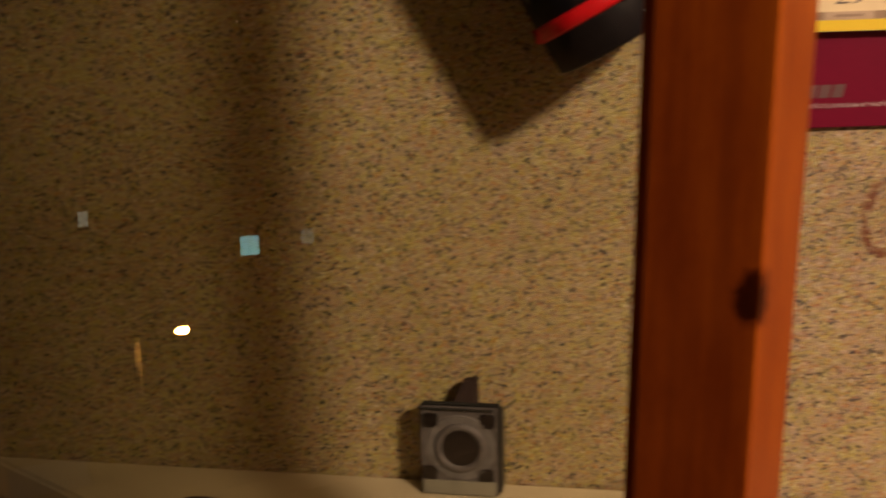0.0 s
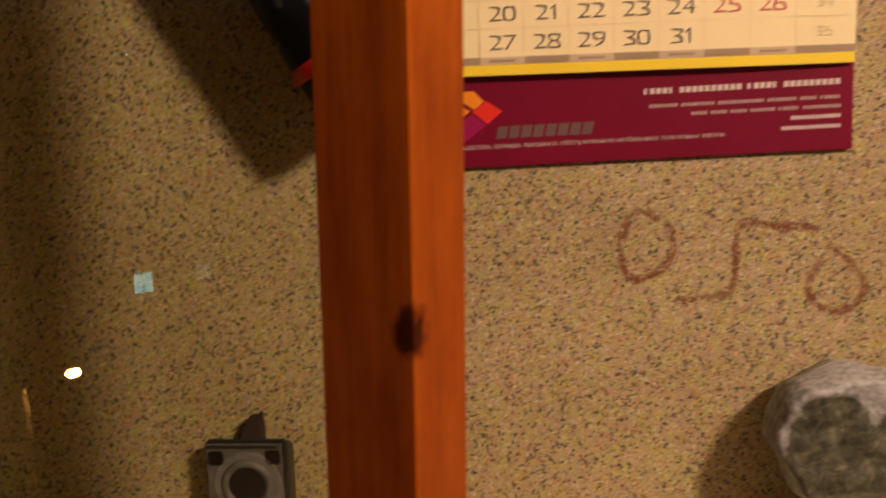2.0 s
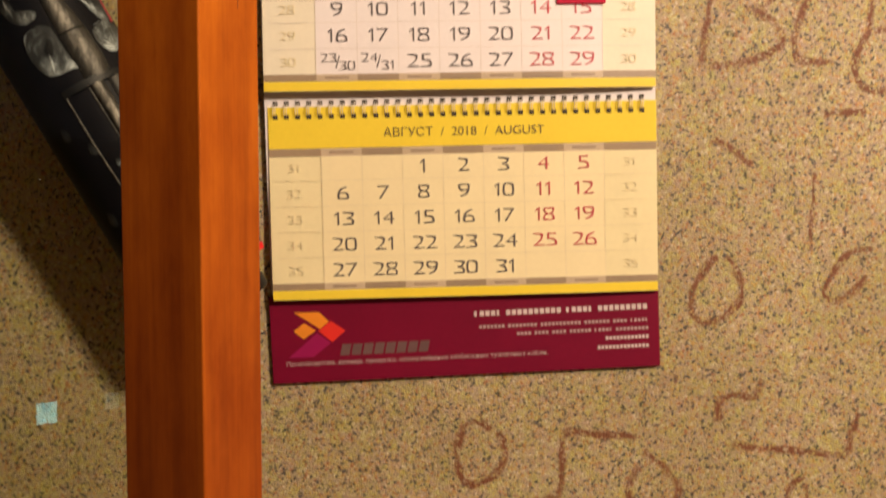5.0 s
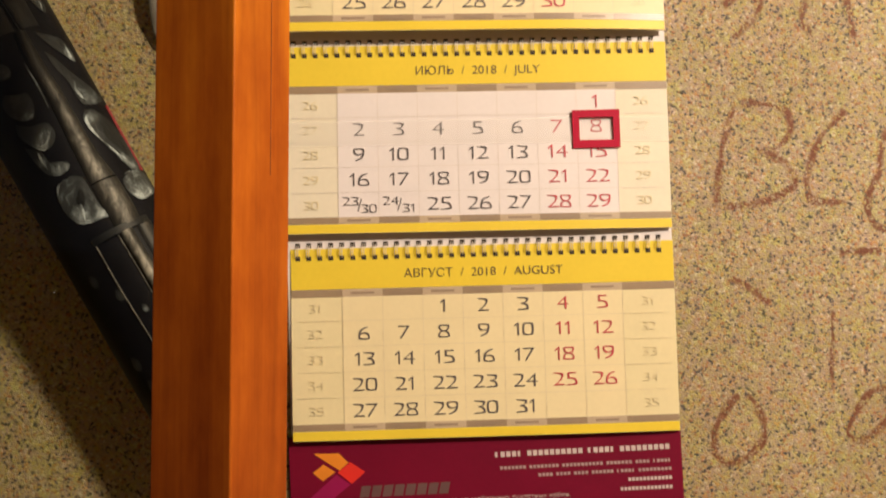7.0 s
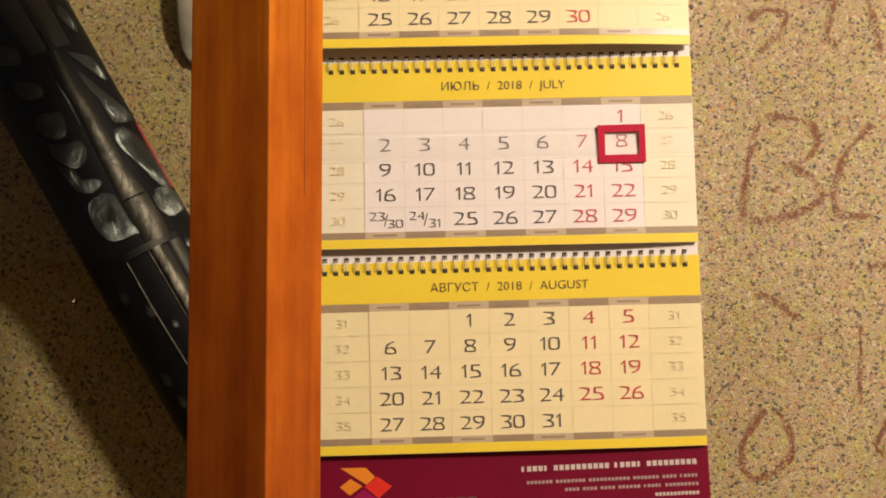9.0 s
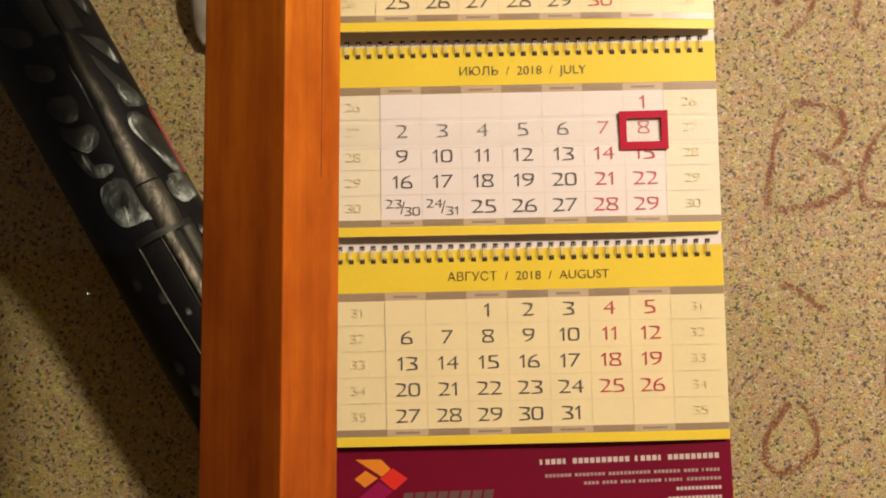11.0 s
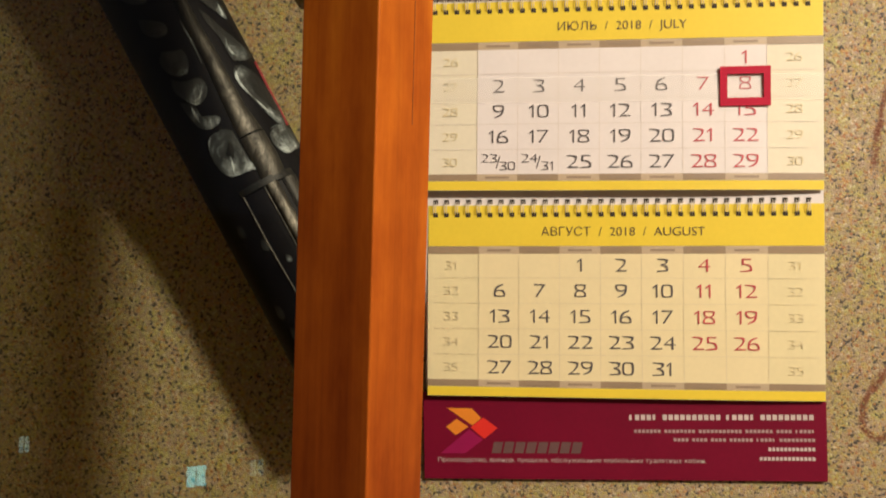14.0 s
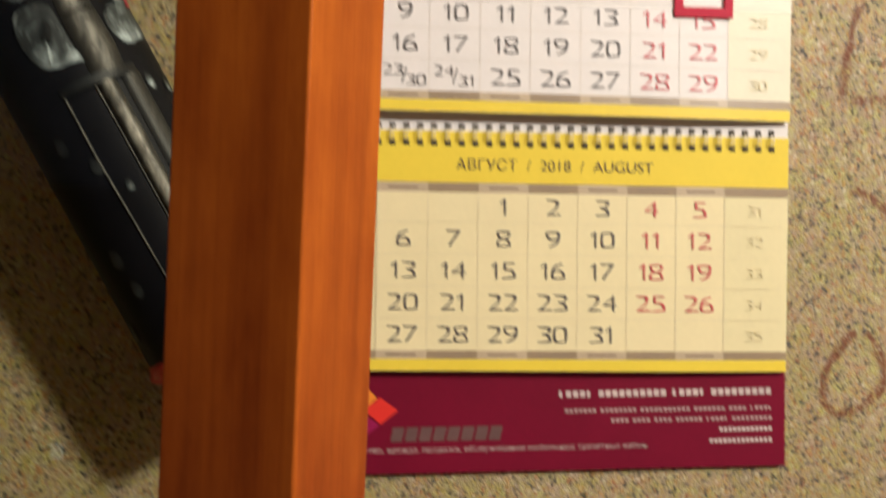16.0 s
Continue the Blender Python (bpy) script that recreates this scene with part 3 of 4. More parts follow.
def month(page_name, bottom, first, days, title, weeks, paper, label, rows_shown=None, split=False, side=PAPER_SIDE, line=LINE_INK):
    """One month's page: header, bands, grid, numbers, rings."""
    top = bottom + 0.1460
    x0, x1 = FACES
    page = part(page_name, patch(x0, x1, bottom, top, bottom, top, 0.0, 10), side, calendar, label)
    sol = page.modifiers.new("thickness", "SOLIDIFY")
    sol.thickness, sol.offset = 0.0012, -1
    grid_top, grid_low = bottom + 0.1085, bottom + 0.0125
    part("number_field", patch(0.1235, 0.3384, grid_low, grid_top, bottom, top, 0.0003, 8), paper, page)
    part("header", patch(x0 + 0.0002, x1 - 0.0002, bottom + 0.1145, top - 0.0005, bottom, top, 0.0003, 3), YELLOW, page, "bright yellow printed header")
    part("foot_strip", patch(x0 + 0.0002, x1 - 0.0002, bottom + 0.0003, bottom + 0.0072, bottom, top, 0.0003), YELLOW, page, "bright yellow printed strip")
    for z0, z1 in ((grid_top, bottom + 0.1142), (bottom + 0.0075, grid_low)):
        edges = [x0 + 0.0002] + [0.1235 + 0.0307 * k for k in range(8)] + [x1 - 0.0002]
        for k in range(9):
            part("band_cell", patch(edges[k], edges[k + 1], z0, z1, bottom, top, 0.0003), TAUPE if k % 2 == 0 else TAUPE_PALE, page)
            if 0 < k < 8:
                m = (edges[k] + edges[k + 1]) / 2
                part("day_name_bar", patch(m - 0.009, m + 0.009, (z0 + z1) / 2 - 0.0008, (z0 + z1) / 2 + 0.0008, bottom, top, 0.0006), BAND_INK, page)
    pitch = 0.0194
    rows = [bottom + (0.0994 if split else 0.1000) - pitch * k for k in range(5)]
    for k in range(8):
        x = 0.1235 + 0.0307 * k
        part("grid_line", patch(x - 0.0002, x + 0.0002, grid_low, grid_top, bottom, top, 0.0006, 8), line, page)
    for z in rows[:-1]:
        part("grid_line", patch(x0 + 0.004, x1 - 0.004, z - pitch / 2 - 0.00015, z - pitch / 2 + 0.00015, bottom, top, 0.0006), line, page)
    cells = []
    for d in range(1, days + 1):
        slot = first + d - 1
        r, c = divmod(slot, 7)
        if r < 5:
            cells.append((str(d), r, c))
    for words, r, c in cells:
        if rows_shown and r not in rows_shown:
            continue
        ink = RED_INK if c > 4 else GREY_INK
        if split and words in ("23", "24"):
            bm = number_bm(words, COLUMNS[c] - 0.0068, rows[r] + 0.0028, 0.0064)
            low = number_bm(str(int(words) + 7), COLUMNS[c] + 0.0070, rows[r] - 0.0030, 0.0064)
            bar = text_bm("/", COLUMNS[c], rows[r], 0.010, 1.0)
            for extra in (low, bar):
                temp = bpy.data.meshes.new("temp")
                extra.to_mesh(temp)
                extra.free()
                bm.from_mesh(temp)
                bpy.data.meshes.remove(temp)
        else:
            bm = number_bm(words, COLUMNS[c], rows[r], 0.0098)
        part("printed_number", lay(bm, bottom, top, 0.0009), ink, page)
    for k, w in enumerate(weeks):
        if w:
            for x in (0.1025, 0.3580):
                part("week_number", lay(number_bm(w, x, rows[k], 0.0062), bottom, top, 0.0009), PALE_INK, page)
    if title:
        part("month_title", lay(text_bm(title, CX, bottom + 0.1257, 0.0068, 1.03), bottom, top, 0.0009), TITLE_INK, page)
    for k in range(34):
        x = 0.0900 + 0.00842 * k
        part("page_hole", patch(x - 0.0018, x + 0.0018, top - 0.0093, top - 0.0059, bottom, top, 0.0006), HOLE, page)
        part("board_hole", lean(box((x - 0.0018 - CX, -0.0064, top + 0.0008 - CZ), (x + 0.0018 - CX, -0.0060, top + 0.0042 - CZ)), bottom, top), HOLE, calendar)
        for dx in (-0.0009, 0.0007):
            ring = [(x + dx + 0.0003 - CX, -0.0062, top + 0.0026 - CZ), (x + dx - CX, -0.0092, top + 0.0014 - CZ), (x + dx - 0.0004 - CX, -0.0102, top - 0.0025 - CZ),
                    (x + dx - 0.0006 - CX, -0.0095, top - 0.0058 - CZ), (x + dx - 0.0007 - CX, page_y(top - 0.0072, bottom, top) - 0.0003, top - 0.0072 - CZ)]
            part("ring", lean(sweep(ring, 0.0003, 5, up=Vector((1, 0, 0))), bottom, top), WIRE, calendar, smooth=True)
    return page


part("backing_board", box((0.0820 - CX, -0.0060, 1.374 - CZ), (0.3785 - CX, -0.0040, 1.84 - CZ)), PAPER_WHITE, calendar, "white cardboard backing board")
month("august_page", 1.3695, 2, 31, "АВГУСТ  /  2018  /  AUGUST", ["31", "32", "33", "34", "35"], PAPER_CREAM, "cream August page with yellow header")
month("july_page", 1.5255, 6, 29, "ИЮЛЬ  /  2018  /  JULY", ["26", "27", "28", "29", "30"], PAPER_WHITE, "white July page with yellow header", split=True, side=PAPER_PALE, line=LINE_PALE)
month("june_page", 1.6790, 4, 30, "", ["", "", "", "25", "26"], PAPER_CREAM, "cream June page with yellow foot", rows_shown=(3, 4))

# red date marker on a clear band
part("clear_band", patch(FACES[0] - 0.0006, FACES[1] + 0.0006, 1.5925, 1.6120, 1.5255, 1.6715, 0.0014, 3), FILM, calendar, "clear plastic band")
bm = bmesh.new()
o = [(0.3035, 1.5875), (0.3400, 1.5875), (0.3400, 1.6168), (0.3035, 1.6168)]
q = [(0.3088, 1.5935), (0.3350, 1.5935), (0.3350, 1.6112), (0.3088, 1.6112)]
for y in (-0.0108, -0.0122):
    va = [bm.verts.new((x - CX, y, z - CZ)) for x, z in o]
    vb = [bm.verts.new((x - CX, y, z - CZ)) for x, z in q]
    for k in range(4):
        bm.faces.new((va[k], va[(k + 1) % 4], vb[(k + 1) % 4], vb[k]))
    if y == -0.0108:
        fa, fb = va, vb
for ring_a, ring_b in ((fa, va), (fb, vb)):
    for k in range(4):
        bm.faces.new((ring_a[k], ring_a[(k + 1) % 4], ring_b[(k + 1) % 4], ring_b[k]))
part("date_marker", bm, RED_PLASTIC, calendar, "red plastic date frame")

# maroon footer board


def tip(bm):
    """The footer hangs a little more askew than the pages."""
    a = radians(1.0)
    for v in bm.verts:
        x, z = v.co.x, v.co.z + 0.11
        v.co.x, v.co.z = x * math.cos(a) - z * math.sin(a), x * math.sin(a) + z * math.cos(a) - 0.11
    return bm


footer = part("footer", tip(box((0.0800 - CX, -0.0045, 1.3070 - CZ), (0.3805 - CX, -0.0020, 1.3740 - CZ), 0.0004)), MAROON, calendar, "glossy maroon footer with logo and print")
FY = -0.0048


def print_on_footer(name, corners, mat, label=""):
    bm = bmesh.new()
    vs = [bm.verts.new((x - CX - 0.003, FY, z - CZ + 0.002)) for x, z in corners]
    bm.faces.new(vs)
    return part(name, tip(bm), mat, footer, label)


def name_bars(x0, x1, z, h, slant):
    """A row of eight slanted bars, one for each sign of the firm's name."""
    step = (x1 - x0) / 8
    for k in range(8):
        x, w = x0 + step * k, step * 0.82
        print_on_footer("name_bar", [(x - slant, z - h / 2), (x + w - slant, z - h / 2), (x + w + slant, z + h / 2), (x + slant, z + h / 2)], GREY_PRINT)


LOGO = (0.0030, 0.0022)
for mat, corners in ((ORANGE, [(0.0985, 1.3575), (0.1180, 1.3570), (0.1250, 1.3495), (0.1180, 1.3440)]), (ORANGE, [(0.0975, 1.3430), (0.1060, 1.3490), (0.1150, 1.3430), (0.1050, 1.3365)]),
                     (CORAL, [(0.1165, 1.3425), (0.1265, 1.3500), (0.1375, 1.3420), (0.1270, 1.3335)]), (CRIMSON, [(0.0930, 1.3225), (0.1155, 1.3410), (0.1260, 1.3330), (0.1120, 1.3225)])):
    print_on_footer("logo_shape", [(x + LOGO[0], z + LOGO[1]) for x, z in corners], mat)
name_bars(0.1365, 0.2055, 1.3293, 0.0086, 0.0010)
slogan = text_bm("Производство, аренда, продажа, обслуживание мобильных туалетных кабин.", 0.194, 1.3180, 0.0033, 1.0)
k = 0.2020 / max(1e-6, max(v.co.x for v in slogan.verts) - min(v.co.x for v in slogan.verts))
for v in slogan.verts:
    v.co = Vector((0.194 - CX - 0.002 + (v.co.x - 0.194) * k, FY - 0.0001, v.co.z - CZ + 0.004))
part("slogan", tip(slogan), WHITE_PRINT, footer, "small white printed line")


def words_on_footer(name, x1, z, h, mat, letter, lengths):
    """A line of bars that ends at x1, one for each sign, in groups as long as its words."""
    x = x1 - letter * (sum(lengths) + 0.7 * (len(lengths) - 1))
    for n in lengths:
        for k in range(n):
            wide = letter * (0.45 if k in (0, n - 1) and n == 5 else 0.74)
            print_on_footer(name, [(x, z - h / 2), (x + wide, z - h / 2), (x + wide, z + h / 2), (x, z + h / 2)], mat)
            x += letter
        x += letter * 0.7


words_on_footer("number_bar", 0.3752, 1.3524, 0.0040, WHITE_PRINT, 0.00435, (5, 10, 5, 9))
words_on_footer("address_bar", 0.3755, 1.3420, 0.0024, DIM_PRINT, 0.00290, (7, 8, 11, 7, 4, 5))
words_on_footer("address_bar", 0.3755, 1.3356, 0.0024, DIM_PRINT, 0.00290, (4, 4, 4, 6, 5, 9))
words_on_footer("contact_bar", 0.3755, 1.3288, 0.0026, WHITE_PRINT, 0.00285, (12,))
words_on_footer("contact_bar", 0.3755, 1.3218, 0.0026, WHITE_PRINT, 0.00290, (14,))

# ---- long black case leaning on the wall behind the pane ----
TOP, END, RADIUS = Vector((-0.286, 0.660, 1.960)), Vector((0.067, 0.692, 1.339)), 0.0405
CUT = 0.960
line = [TOP.lerp(END, k / 40) for k in range(41)]
width = [RADIUS] * 41
case = thing("black_case")
tagged(case, "long black printed case hanging slanted on the wall", "case")
stops = [CUT * k / 36 for k in range(37)] + [CUT + 0.002, CUT + 0.0028]
part("body", sweep([TOP.lerp(END, f) for f in stops], [RADIUS] * 36 + [RADIUS * 0.985, RADIUS * 0.95, RADIUS * 0.90], 32), BLACK, case, "black vinyl tube with printed pattern", True)


def on_case(s, angle, lift=0.0):
    """A point on the case: s runs from 0 at the top to 1 at the end, angle in degrees from the front to its right side."""
    f = s * (len(line) - 1)
    k = min(int(f), len(line) - 2)
    p = line[k].lerp(line[k + 1], f - k)
    r = width[k] + (width[k + 1] - width[k]) * (f - k) + lift
    d = (line[k + 1] - line[k]).normalized()
    front = Vector((0, -1, 0))
    front = (front - d * front.dot(d)).normalized()
    side = d.cross(front).normalized()
    if side.x < 0:
        side = -side
    a = radians(angle)
    return p + front * (r * math.cos(a)) + side * (r * math.sin(a))


LENGTH = (END - TOP).length


def tone_part(name, bm, tones, mat, label=""):
    ob = part(name, bm, mat, case, label, True)
    ob.data.attributes.new("tone", "FLOAT", "POINT").data.foreach_set("value", [max(0.0, min(1.0, t)) for t in tones])
    return ob


def apart_on_case(p, q):
    return math.hypot((p[0] - q[0]) * LENGTH, radians(p[1] - q[1]) * RADIUS)


def leaf(outline, lights, dim=0.30, fade=1.0, lift=0.0006):
    """A brushed leaf of print inside a loop of (s, angle) points, fading towards its upper end; lights are highlight
    spots painted into its tone, as (s, angle, strength, size in mm).
    """
    ring = smooth_line([(p, q, 0) for p, q in outline + outline[:1]], 6)[:-1]
    mid = sum(ring, Vector()) / len(ring)
    reach = max(abs(p.x - mid.x) for p in ring)
    bm, rows, tones = bmesh.new(), [], []
    for j in range(15):
        f = 0.03 + 0.97 * j / 14
        row = []
        for k, p in enumerate(ring):
            wob = 1 + 0.05 * noise.noise(Vector((k * 0.9, mid.x * 90, 3)))
            c = mid + (p - mid) * (f * wob)
            row.append(bm.verts.new(on_case(c.x, c.y, lift + 0.0002 * (1 - f * f))))
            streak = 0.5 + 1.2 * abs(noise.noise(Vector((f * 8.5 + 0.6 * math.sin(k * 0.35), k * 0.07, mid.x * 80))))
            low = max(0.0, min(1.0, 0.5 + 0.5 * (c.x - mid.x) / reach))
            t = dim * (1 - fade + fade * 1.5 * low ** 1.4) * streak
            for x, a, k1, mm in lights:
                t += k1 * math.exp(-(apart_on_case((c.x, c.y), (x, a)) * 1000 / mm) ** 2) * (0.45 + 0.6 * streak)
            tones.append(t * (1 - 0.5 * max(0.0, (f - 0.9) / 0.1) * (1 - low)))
        rows.append(row)
    n = len(ring)
    bm.faces.new(rows[0])
    for p, q in zip(rows, rows[1:]):
        for k in range(n):
            bm.faces.new((p[k], p[(k + 1) % n], q[(k + 1) % n], q[k]))
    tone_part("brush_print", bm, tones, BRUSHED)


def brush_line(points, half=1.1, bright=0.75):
    """A thin pale sheen stroke painted through (s, angle) points, tapering at both ends."""
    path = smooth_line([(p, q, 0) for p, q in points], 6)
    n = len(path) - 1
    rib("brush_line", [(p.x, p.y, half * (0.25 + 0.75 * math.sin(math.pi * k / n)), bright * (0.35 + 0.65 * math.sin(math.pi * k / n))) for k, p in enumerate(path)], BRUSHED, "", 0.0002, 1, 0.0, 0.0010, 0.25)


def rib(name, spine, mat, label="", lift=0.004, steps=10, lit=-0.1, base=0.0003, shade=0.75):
    """A raised rounded rib, its highlight and shaded sides painted into the tone; spine rows are (s, angle, half width
    in degrees, brightness).
    """
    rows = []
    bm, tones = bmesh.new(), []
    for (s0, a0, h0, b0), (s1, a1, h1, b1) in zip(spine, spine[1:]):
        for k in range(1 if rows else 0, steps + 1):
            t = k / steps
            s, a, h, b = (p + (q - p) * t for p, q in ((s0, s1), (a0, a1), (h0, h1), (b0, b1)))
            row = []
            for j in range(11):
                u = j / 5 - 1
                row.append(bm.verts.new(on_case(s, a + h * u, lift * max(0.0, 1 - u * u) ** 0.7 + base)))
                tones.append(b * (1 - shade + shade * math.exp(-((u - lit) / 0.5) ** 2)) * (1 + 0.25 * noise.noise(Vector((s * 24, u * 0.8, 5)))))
            rows.append(row)
    for p, q in zip(rows, rows[1:]):
        for j in range(10):
            bm.faces.new((p[j], p[j + 1], q[j + 1], q[j]))
    return tone_part(name, bm, tones, mat, label)


# the printed pattern: a rod between two rows of brushed leaves, highlights painted in
rib("rod_print", [(0.508, 31, 6, 0.05), (0.545, 29, 8, 0.20), (0.575, 31, 8, 0.34), (0.606, 30, 9, 0.46), (0.638, 29, 10, 0.60), (0.6665, 31, 13, 0.62)], WARM_PRINT, "grey raised rod with a painted highlight")
rib("rod_print", [(0.668, 31, 13.5, 0.52), (0.694, 32, 14, 0.66), (0.7145, 31, 13, 0.42)], WARM_PRINT, "grey raised rod with a painted highlight")
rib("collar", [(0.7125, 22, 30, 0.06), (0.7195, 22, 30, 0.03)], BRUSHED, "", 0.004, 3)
rib("rod_print", [(0.7195, 25.3, 7, 0.72), (0.76, 26, 7, 0.80), (0.93, 26.5, 7, 0.80)], WARM_PRINT, "silver raised rod with a painted highlight", 0.005, 16, -0.2)
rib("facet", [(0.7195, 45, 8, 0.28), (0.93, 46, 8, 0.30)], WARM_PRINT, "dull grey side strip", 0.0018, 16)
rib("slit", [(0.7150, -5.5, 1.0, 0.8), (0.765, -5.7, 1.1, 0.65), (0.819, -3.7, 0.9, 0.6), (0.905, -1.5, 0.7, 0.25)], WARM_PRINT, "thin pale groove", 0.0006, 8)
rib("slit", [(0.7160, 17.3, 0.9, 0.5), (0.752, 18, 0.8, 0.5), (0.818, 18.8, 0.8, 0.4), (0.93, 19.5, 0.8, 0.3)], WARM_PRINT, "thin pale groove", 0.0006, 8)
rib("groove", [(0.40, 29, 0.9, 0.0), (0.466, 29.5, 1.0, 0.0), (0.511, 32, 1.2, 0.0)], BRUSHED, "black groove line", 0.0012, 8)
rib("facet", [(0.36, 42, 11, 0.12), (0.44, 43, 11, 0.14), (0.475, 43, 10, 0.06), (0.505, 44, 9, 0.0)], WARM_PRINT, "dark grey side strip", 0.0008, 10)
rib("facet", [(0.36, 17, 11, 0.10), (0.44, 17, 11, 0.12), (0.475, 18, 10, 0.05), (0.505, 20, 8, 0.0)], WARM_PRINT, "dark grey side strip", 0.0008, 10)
rib("sheen_line", [(0.536, 20.5, 0.8, 0.1), (0.548, 21.3, 2.0, 0.62), (0.557, 21.6, 1.8, 0.5), (0.584, 19.8, 0.8, 0.2)], BRUSHED, "thin pale sheen line painted on", 0.0006, 6)
part("red_piping", sweep([on_case(0.594 + 0.074 * k / 12, 87 - 4 * k / 12, 0.0004) for k in range(13)], 0.0012, 6), PIPING, case, "thin red piping", True)
part("red_band", sweep([on_case(0.9225, a, 0.0002) for a in range(-120, 137, 8)], 0.0053, 8, squash=0.35), RED_TRIM, case, "bright red band near the end", True)

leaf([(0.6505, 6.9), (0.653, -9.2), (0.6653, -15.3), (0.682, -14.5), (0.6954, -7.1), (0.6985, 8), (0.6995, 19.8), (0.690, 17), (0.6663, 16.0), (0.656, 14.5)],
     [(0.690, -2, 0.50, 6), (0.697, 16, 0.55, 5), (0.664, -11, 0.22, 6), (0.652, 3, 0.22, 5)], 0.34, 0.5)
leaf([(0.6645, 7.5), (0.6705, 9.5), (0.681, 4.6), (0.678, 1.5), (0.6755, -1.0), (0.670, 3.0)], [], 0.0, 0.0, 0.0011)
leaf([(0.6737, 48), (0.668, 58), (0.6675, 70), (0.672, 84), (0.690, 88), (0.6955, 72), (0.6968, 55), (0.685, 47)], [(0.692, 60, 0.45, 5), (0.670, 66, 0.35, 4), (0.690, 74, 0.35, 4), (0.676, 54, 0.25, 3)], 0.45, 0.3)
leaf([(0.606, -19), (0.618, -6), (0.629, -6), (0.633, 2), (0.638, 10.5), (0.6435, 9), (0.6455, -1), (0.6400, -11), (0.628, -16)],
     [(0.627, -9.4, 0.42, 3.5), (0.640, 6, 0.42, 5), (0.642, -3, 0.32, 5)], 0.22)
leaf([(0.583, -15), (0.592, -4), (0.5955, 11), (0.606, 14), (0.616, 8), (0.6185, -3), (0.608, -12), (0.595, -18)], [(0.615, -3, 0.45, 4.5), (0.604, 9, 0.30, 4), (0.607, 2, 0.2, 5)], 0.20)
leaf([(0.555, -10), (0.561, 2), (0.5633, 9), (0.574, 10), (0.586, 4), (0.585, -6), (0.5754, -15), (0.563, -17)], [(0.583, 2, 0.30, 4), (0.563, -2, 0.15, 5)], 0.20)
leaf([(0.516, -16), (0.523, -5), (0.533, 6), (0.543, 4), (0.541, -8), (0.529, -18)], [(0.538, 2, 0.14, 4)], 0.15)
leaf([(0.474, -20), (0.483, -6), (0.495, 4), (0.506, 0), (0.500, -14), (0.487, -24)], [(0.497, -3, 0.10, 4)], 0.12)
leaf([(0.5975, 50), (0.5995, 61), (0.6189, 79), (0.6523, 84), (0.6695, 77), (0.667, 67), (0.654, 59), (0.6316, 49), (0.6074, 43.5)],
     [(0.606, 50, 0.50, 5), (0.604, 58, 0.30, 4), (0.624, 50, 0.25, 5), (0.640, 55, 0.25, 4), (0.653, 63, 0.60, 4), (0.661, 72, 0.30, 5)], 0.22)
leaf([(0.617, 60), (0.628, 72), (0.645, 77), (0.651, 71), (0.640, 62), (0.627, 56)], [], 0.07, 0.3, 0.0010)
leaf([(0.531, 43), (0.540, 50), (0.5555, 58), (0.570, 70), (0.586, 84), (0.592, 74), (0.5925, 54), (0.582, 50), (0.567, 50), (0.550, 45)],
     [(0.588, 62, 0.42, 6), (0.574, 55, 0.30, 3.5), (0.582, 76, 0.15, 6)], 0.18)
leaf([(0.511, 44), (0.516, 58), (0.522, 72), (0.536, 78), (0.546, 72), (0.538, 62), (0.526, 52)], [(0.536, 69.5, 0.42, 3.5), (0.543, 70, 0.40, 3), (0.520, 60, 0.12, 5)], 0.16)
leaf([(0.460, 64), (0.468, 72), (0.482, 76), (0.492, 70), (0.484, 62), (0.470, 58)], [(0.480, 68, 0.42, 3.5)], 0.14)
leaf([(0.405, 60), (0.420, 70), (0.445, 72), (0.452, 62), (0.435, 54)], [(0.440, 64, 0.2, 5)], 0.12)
# sheen painted along the leaf edges
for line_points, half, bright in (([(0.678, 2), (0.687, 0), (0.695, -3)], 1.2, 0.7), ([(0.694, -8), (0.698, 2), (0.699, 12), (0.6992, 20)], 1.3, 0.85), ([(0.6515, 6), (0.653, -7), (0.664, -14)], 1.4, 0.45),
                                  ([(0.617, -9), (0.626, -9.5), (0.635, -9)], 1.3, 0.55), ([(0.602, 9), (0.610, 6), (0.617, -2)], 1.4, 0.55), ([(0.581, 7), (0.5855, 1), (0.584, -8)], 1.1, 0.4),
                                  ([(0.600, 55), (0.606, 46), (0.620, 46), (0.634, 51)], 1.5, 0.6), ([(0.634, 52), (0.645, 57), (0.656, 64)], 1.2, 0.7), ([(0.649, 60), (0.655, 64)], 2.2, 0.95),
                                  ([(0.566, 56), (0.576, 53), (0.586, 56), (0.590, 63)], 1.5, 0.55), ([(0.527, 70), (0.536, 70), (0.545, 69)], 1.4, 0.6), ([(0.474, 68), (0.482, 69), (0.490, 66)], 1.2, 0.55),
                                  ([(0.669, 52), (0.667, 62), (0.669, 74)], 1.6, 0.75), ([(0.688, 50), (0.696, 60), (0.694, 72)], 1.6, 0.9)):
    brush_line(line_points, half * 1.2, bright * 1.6)
